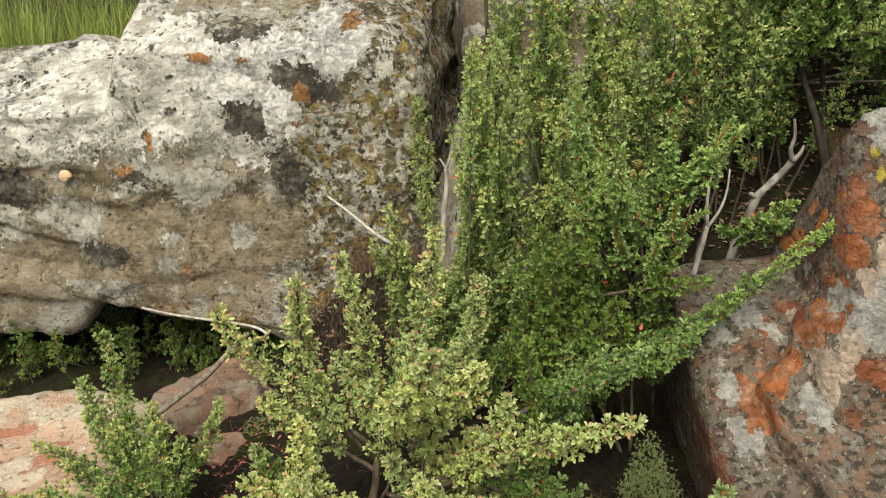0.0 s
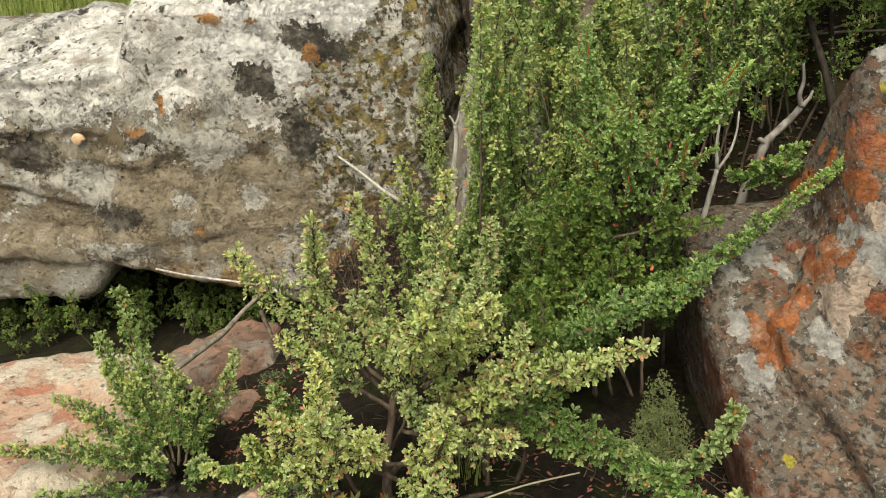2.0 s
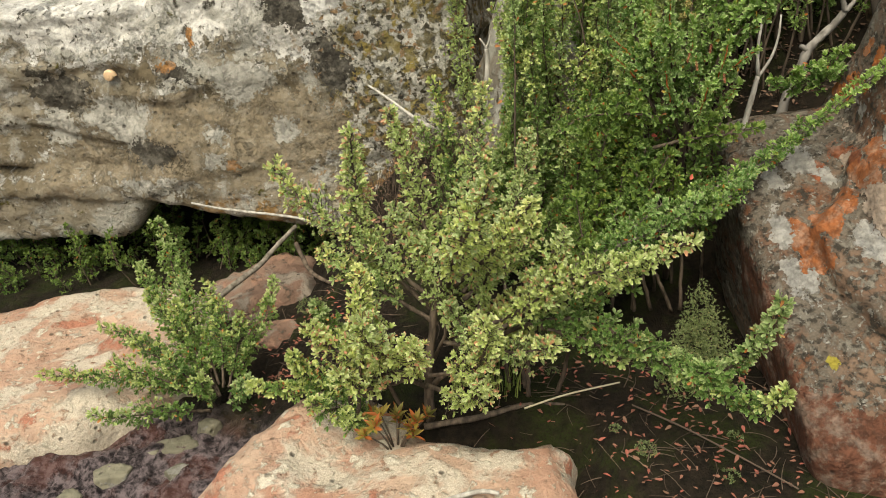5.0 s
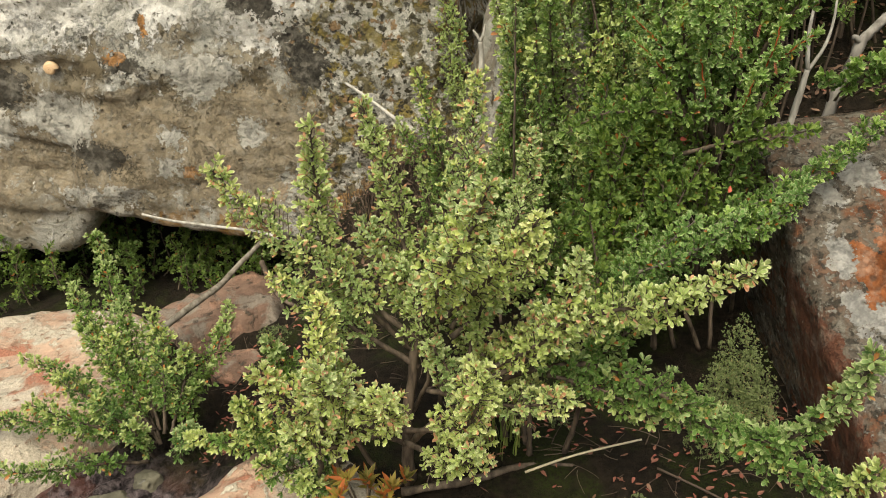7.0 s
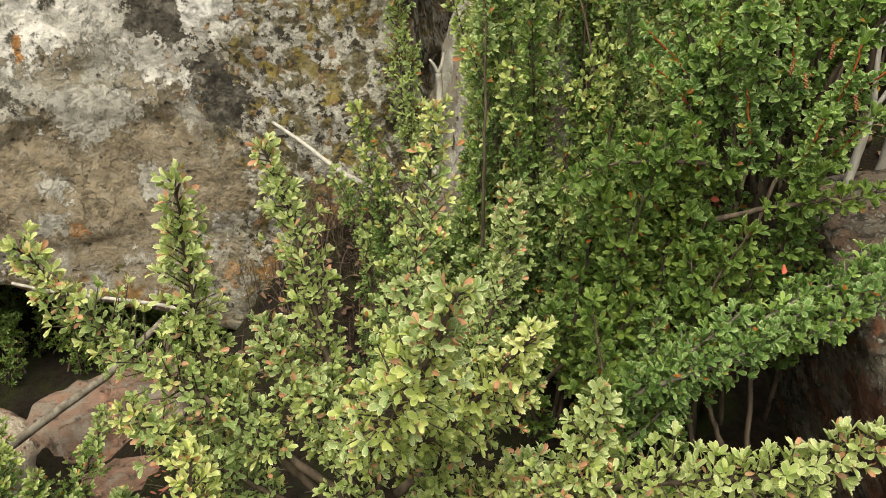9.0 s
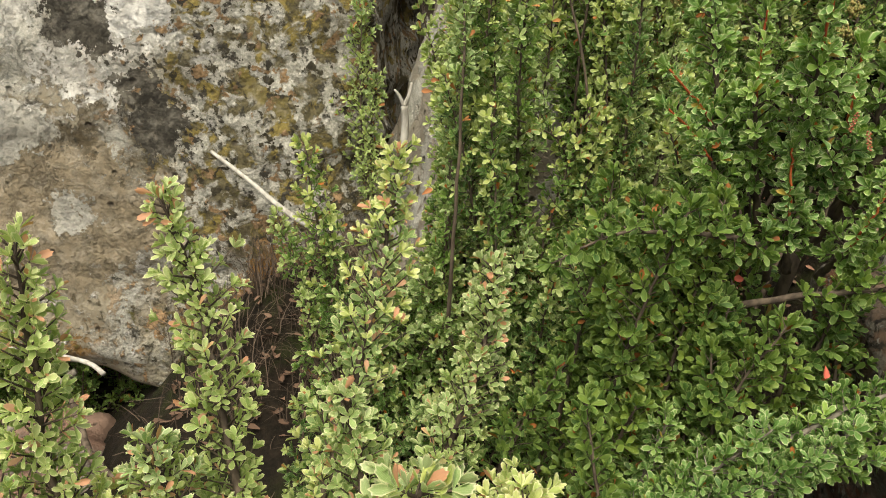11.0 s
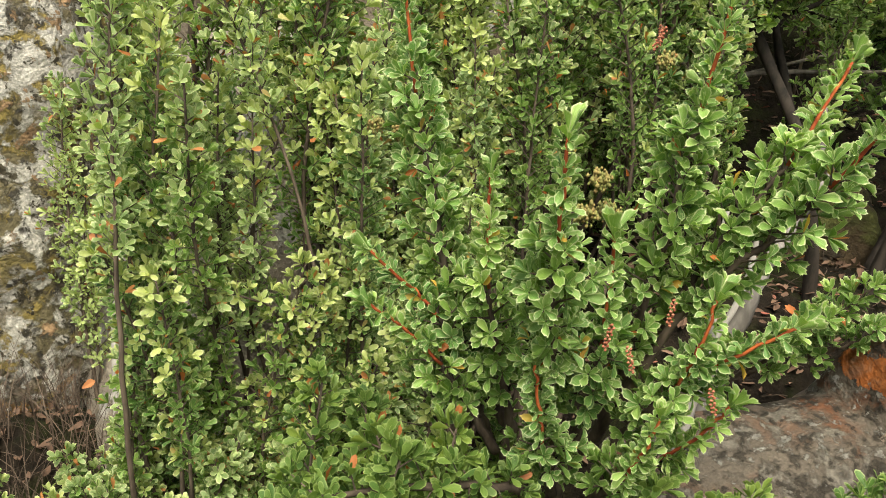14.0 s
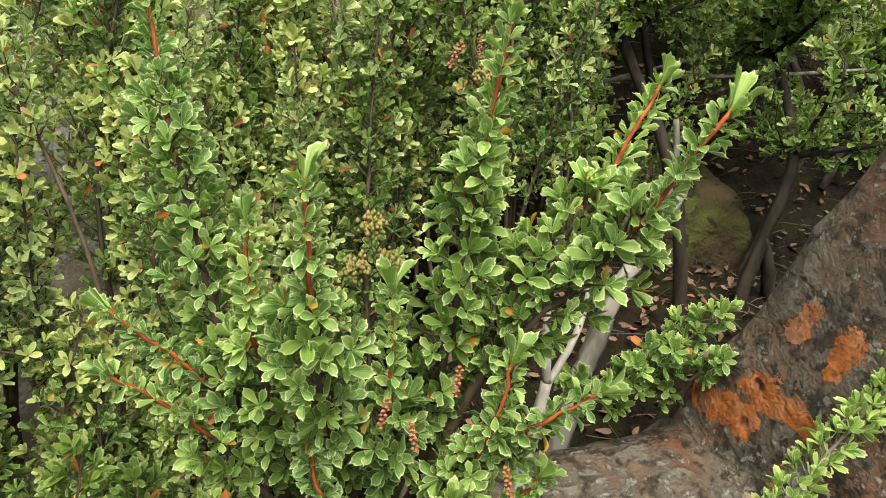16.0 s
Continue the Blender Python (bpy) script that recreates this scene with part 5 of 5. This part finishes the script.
for x0, x1, y, z1, r in ((0.24, 0.30, 1.5, 0.95, 0.006), (0.12, 0.08, 1.55, 0.9, 0.005), (0.66, 0.655, 1.60, 0.62, 0.007)):
    dead_branch("old_stem", [([(x0, y, 0.1), (0.6 * x0 + 0.4 * x1, y - 0.01, 0.4), (x1, y - 0.02, z1)], r, r * 0.6)], bark_dark, "old dark bare shrub stem among the twigs", "stem")


# ---- ground litter and small plants ----
def fallen_leaves():
    rng = random.Random(5)
    leaves = Leaves()
    for k in range(1100):
        x, y = (rng.uniform(-0.02, 0.46), rng.uniform(0.66, 1.05)) if rng.random() < 0.7 else (rng.uniform(-0.48, -0.28), rng.uniform(1.08, 1.45))
        if k > 800:
            x, y = rng.uniform(0.48, 1.15), rng.uniform(1.27, 1.8)
        z = ground_height(x, y) + rng.uniform(0.001, 0.006)
        a = rng.uniform(0, 6.28)
        leaves.leaf(Vector((x, y, z)), Vector((math.cos(a), math.sin(a), rng.uniform(-0.15, 0.4))), Vector((rng.uniform(-0.5, 0.5), rng.uniform(-0.5, 0.5), 1)), rng.uniform(0.006, 0.0125))
    tagged(leaves.build("leaf_litter", litter_mat, None, "reddish and pink fallen leaves on dark soil"), category="leaf litter", kind="stuff")
    tubes = Tubes(4)
    for k in range(820):
        x, y = (rng.uniform(-0.05, 0.46), rng.uniform(0.66, 1.1)) if rng.random() < 0.55 else (rng.uniform(-0.5, 0.0), rng.uniform(1.05, 1.6))
        if k > 460:
            x, y = rng.uniform(0.46, 1.15), rng.uniform(1.27, 1.8)
        a, length = rng.uniform(0, 6.28), rng.uniform(0.015, 0.07)
        p = Vector((x, y, ground_height(x, y) + rng.uniform(0.001, 0.008)))
        q = p + Vector((math.cos(a), math.sin(a), rng.uniform(-0.08, 0.12))) * length
        tubes.add(curve_points(p, p.lerp(q, 0.5) + Vector((rng.uniform(-1, 1), rng.uniform(-1, 1), 0.4)) * length * 0.2, q, 5), rng.uniform(0.0004, 0.0009), 0.0003)
    tagged(tubes.build("twig_litter", twig_mat), "thin dead twigs strewn over the soil", "twig litter", kind="stuff")


fallen_leaves()


def brown_litter():
    """Dry leaves and bits of twig heaped in the hollow."""
    rng = random.Random(55)
    leaves = Leaves()
    for _ in range(2600):
        x, y = (rng.uniform(0.46, 1.25), rng.uniform(1.25, 1.95)) if rng.random() < 0.82 else (rng.uniform(-0.30, 0.04), rng.uniform(1.40, 1.72))
        a = rng.uniform(0, 6.28)
        leaves.leaf(Vector((x, y, ground_height(x, y) + rng.uniform(0.0, 0.012))), Vector((math.cos(a), math.sin(a), rng.uniform(-0.3, 0.6))),
                    Vector((rng.uniform(-0.8, 0.8), rng.uniform(-0.8, 0.8), 1)), rng.uniform(0.008, 0.018))
    tagged(leaves.build("leaf_litter", brown_leaf, None, "brown dry leaves heaped in the shaded hollows"), category="leaf litter", kind="stuff")


brown_litter()


def grass(name, label, places, height, blades, seed, lean=0.4, width=0.0016, material=None):
    """Arching grass blades in tufts."""
    rng = random.Random(seed)
    verts, faces = [], []
    for px, py, pz in places:
        for _ in range(blades):
            a, h, l = rng.uniform(0, 6.28), height * rng.uniform(0.5, 1.15), lean * rng.uniform(0.1, 1.0)
            foot = Vector((px + rng.gauss(0, 0.012), py + rng.gauss(0, 0.012), pz))
            out = Vector((math.cos(a), math.sin(a), 0))
            across = Vector((-math.sin(a), math.cos(a), 0)) * width
            start = len(verts)
            for k in range(5):
                t = k / 4
                p = foot + Vector((0, 0, h * t * (1 - 0.25 * l * t))) + out * (h * l * t * t)
                verts += [p - across * (1 - t * 0.9), p + out * 0.0004, p + across * (1 - t * 0.9)]
            for k in range(4):
                q = start + 3 * k
                faces += [(q, q + 1, q + 4, q + 3), (q + 1, q + 2, q + 5, q + 4)]
    return tagged(mesh_object(name, verts, faces, material or grass_mat), label, "grass", kind="stuff")


grng = random.Random(3)
bank = [(grng.uniform(-0.30, 0.03), grng.uniform(1.42, 1.70)) for _ in range(70)]
grass("dry_grass", "dry brown grass and roots on the bank by the crack", [(x, y, ground_height(x, y) - 0.004) for x, y in bank], 0.10, 12, 15, 1.3, 0.0008, twig_mat)
grass("grass", "thin green grass tuft at the shrub's foot", [(-0.02 + 0.02 * k, 0.97 + 0.012 * (k % 2), -0.03) for k in range(3)], 0.12, 14, 7)
grass("grass", "tall yellow-green grass behind the boulder", [(grng.gauss(-1.5, 0.65), 2.62 + abs(grng.gauss(0.0, 0.5)), ground_height(-1, 3.0)) for _ in range(400)], 0.34, 10, 9, 0.5, 0.002)


def rosette_plant():
    """Small plant of pointed, red-tinged leaves."""
    root = empty("rosette_plant", (-0.160, 0.862, -0.03), "small plant with pointed yellow-green leaves tinged orange-red", "plant")
    rng = random.Random(21)
    for _ in range(11):
        head = Vector((rng.uniform(-0.05, 0.06), rng.uniform(-0.03, 0.04), rng.uniform(0.015, 0.055)))
        tube, leaves = Tubes(5), Leaves()
        tube.add(curve_points(Vector((head.x * 0.3, head.y * 0.3, -0.005)), head * 0.5, head, 4), 0.0016, 0.0012)
        stem = tube.build("stem", bark_dark, root)
        axis = Vector((head.x * 6, head.y * 6 - 0.2, 1))
        for k in range(2):
            leaves.rosette(head + Vector((0, 0, 0.004 * k)), axis, 8, 0.021 - 0.006 * k, 1.0 - 0.45 * k, rng)
        leaves.build("rosette", leaf_rosette, stem, "", [POINTED])


def pointed_leaf():
    verts, uvs = [], []
    for j, (v, half) in enumerate(((0, 0.06), (0.4, 0.15), (0.75, 0.10), (1.0, 0.005))):
        for i in range(3):
            u = i - 1
            verts.append((u * half, v, 0.4 * abs(u) * half - 0.1 * v * v))
            uvs.append((i / 2, v))
    return np.array(verts), np.array([(j * 3 + i, j * 3 + i + 1, j * 3 + i + 4, j * 3 + i + 3) for j in range(3) for i in range(2)]), np.array(uvs)


POINTED = pointed_leaf()
rosette_plant()


def mat_plant(name, label, spots, seed, size=0.0042):
    """Tiny-leaved cushion plant."""
    rng = random.Random(seed)
    leaves = Leaves()
    for cx, cy, cz, rx, ry, rz, count in spots:
        for _ in range(count):
            u = Vector((rng.gauss(0, 1), rng.gauss(0, 1), abs(rng.gauss(0, 1)))).normalized()
            k = rng.uniform(0.72, 1.0) + 0.35 * noise.noise(Vector((u.x, u.y, u.z)) * 2.6 + Vector((cx, cy, seed)))
            p = Vector((cx + u.x * rx * k, cy + u.y * ry * k, cz + u.z * rz * k))
            leaves.rosette(p, u + Vector((0, -0.2, 0.4)), 4, size, 0.9, rng)
    return tagged(leaves.build(name, leaf_moss, None, label, LEAF_SIMPLE), category="plant", kind="stuff")


mat_plant("cushion_plant", "pale green tiny-leaved cushion plant in the rock gap", [(0.315, 0.99, 0.03, 0.036, 0.036, 0.115, 800), (0.335, 1.0, 0.0, 0.045, 0.045, 0.10, 700), (0.30, 0.965, 0.0, 0.040, 0.04, 0.10, 800), (0.285, 0.94, 0.0, 0.04, 0.04, 0.055, 450),
          (0.33, 0.96, 0.0, 0.035, 0.03, 0.065, 450)], 31, 0.0034)
mat_plant("cushion_plant", "little pale green moss tufts on the soil", [(0.20, 0.80, 0.0, 0.014, 0.014, 0.01, 40), (0.165, 0.845, 0.0, 0.008, 0.008, 0.006, 18), (0.33, 0.82, 0.0, 0.012, 0.01, 0.008, 26),
          (0.30, 0.745, 0.0, 0.012, 0.012, 0.008, 26), (0.09, 0.985, 0.0, 0.012, 0.012, 0.008, 26), (-0.37, 1.30, -0.05, 0.03, 0.03, 0.02, 120)], 33)


# ---- small things on the plants and rocks ----
def snail(place):
    verts, faces = [], []
    turns, ring = 30, 10
    for i in range(turns + 1):
        t = i / turns
        a, r = t * 2.6 * 2 * math.pi, 0.012 * (1 - t) ** 1.1 + 0.0008
        c = Vector((math.cos(a) * r * 0.75, -0.010 * t - 0.004, math.sin(a) * r * 0.75))
        for j in range(ring):
            b = 2 * math.pi * j / ring
            radial = Vector((math.cos(a), 0, math.sin(a)))
            verts.append(c + radial * (r * 0.62 * math.cos(b)) + Vector((0, 1, 0)) * (r * 0.62 * math.sin(b)))
    for i in range(turns):
        for j in range(ring):
            faces.append((i * ring + j, i * ring + (j + 1) % ring, (i + 1) * ring + (j + 1) % ring, (i + 1) * ring + j))
    ob = mesh_object("snail_shell", verts, faces, shell_mat)
    ob.location = place
    tagged(ob, "round cream-coloured snail shell stuck to the boulder", "snail shell")


snail((-0.868, 1.735, 0.342))


def spikes(places, seed):
    """Dry reddish flower spikes hanging among the leaves."""
    rng = random.Random(seed)
    for x, y, z in places:
        verts, faces = [], []
        d = Vector((rng.uniform(-0.5, 0.5), rng.uniform(-0.4, 0.2), -1)).normalized()
        side = d.orthogonal().normalized()
        other = d.cross(side)
        for k in range(19):
            a = k * 2.4
            c = d * (0.0007 * k) + (side * math.cos(a) + other * math.sin(a)) * 0.0011
            start = len(verts)
            for q in ((1, 0, 0), (-1, 0, 0), (0, 1, 0), (0, -1, 0), (0, 0, 1), (0, 0, -1)):
                verts.append(c + Vector(q) * 0.00095)
            faces += [tuple(start + i for i in f) for f in ((0, 2, 4), (2, 1, 4), (1, 3, 4), (3, 0, 4), (2, 0, 5), (1, 2, 5), (3, 1, 5), (0, 3, 5))]
        ob = mesh_object("flower_spike", verts, faces, catkin_mat, smooth=False)
        ob.location = (x, y, z)
        tagged(ob, "dry reddish-brown flower spike hanging from a twig", "flower spike", "flower spikes on the shrub")


spikes([(0.290, 1.08, 0.487), (0.318, 1.075, 0.50), (0.300, 1.08, 0.475), (0.345, 1.16, 0.62), (0.36, 1.22, 0.66), (0.40, 1.25, 0.66), (0.42, 1.30, 0.67), (0.335, 1.06, 0.46), (0.39, 1.24, 0.62)], 3)


def flower_head(place, seed):
    """Knobbly cluster of small yellowish buds at a twig's tip."""
    rng = random.Random(seed)
    verts, faces = [], []
    for k in range(90):
        u = Vector((rng.gauss(0, 1), rng.gauss(0, 1), rng.gauss(0, 0.8))).normalized()
        c, r = u * rng.uniform(0.002, 0.0065), rng.uniform(0.0008, 0.0014)
        start = len(verts)
        for q in ((1, 0, 0), (-1, 0, 0), (0, 1, 0), (0, -1, 0), (0, 0, 1.3), (0, 0, -1.3)):
            verts.append(c + Vector(q) * r)
        faces += [tuple(start + i for i in f) for f in ((0, 2, 4), (2, 1, 4), (1, 3, 4), (3, 0, 4), (2, 0, 5), (1, 2, 5), (3, 1, 5), (0, 3, 5))]
    ob = mesh_object("flower_head", verts, faces, bud_mat, near_bush, "knobbly yellowish-brown flower head")
    ob.location = Vector(place) - near_bush.location


for k, spot in enumerate(((0.289, 1.108, 0.55), (0.281, 1.102, 0.535), (0.298, 1.112, 0.533), (0.21, 1.26, 0.55), (0.226, 1.262, 0.545), (0.36, 1.24, 0.64), (0.385, 1.22, 0.60))):
    flower_head(spot, 40 + k)


def dry_leaf(place, size, colour_mat, label, seed):
    rng = random.Random(seed)
    leaves = Leaves()
    leaves.leaf(Vector((0, 0, 0)), Vector((rng.uniform(-1, 1), -0.3, rng.uniform(-0.3, 0.5))), Vector((rng.uniform(-0.4, 0.4), -1, 0.7)), size)
    ob = leaves.build("dry_leaf", colour_mat, None, "", [leaf_template(6, 3, True, 0.5, -0.2)])
    ob.location = place
    tagged(ob, label, "leaf", "withered leaves on the shrubs", "thing")


for k, spot in enumerate(((0.267, 1.141, 0.343), (0.262, 1.138, 0.338), (0.20, 1.13, 0.30), (0.31, 1.08, 0.30))):
    dry_leaf(spot, 0.0125, litter_red, "withered red leaf caught among green shrub twigs", 60 + k)
for k, spot in enumerate(((0.039, 1.372, 0.455), (0.046, 1.370, 0.447), (0.031, 1.374, 0.445), (0.12, 1.30, 0.42), (0.02, 1.30, 0.36))):
    dry_leaf(spot, 0.0115, litter_orange, "withered orange leaf caught among green shrub twigs", 80 + k)
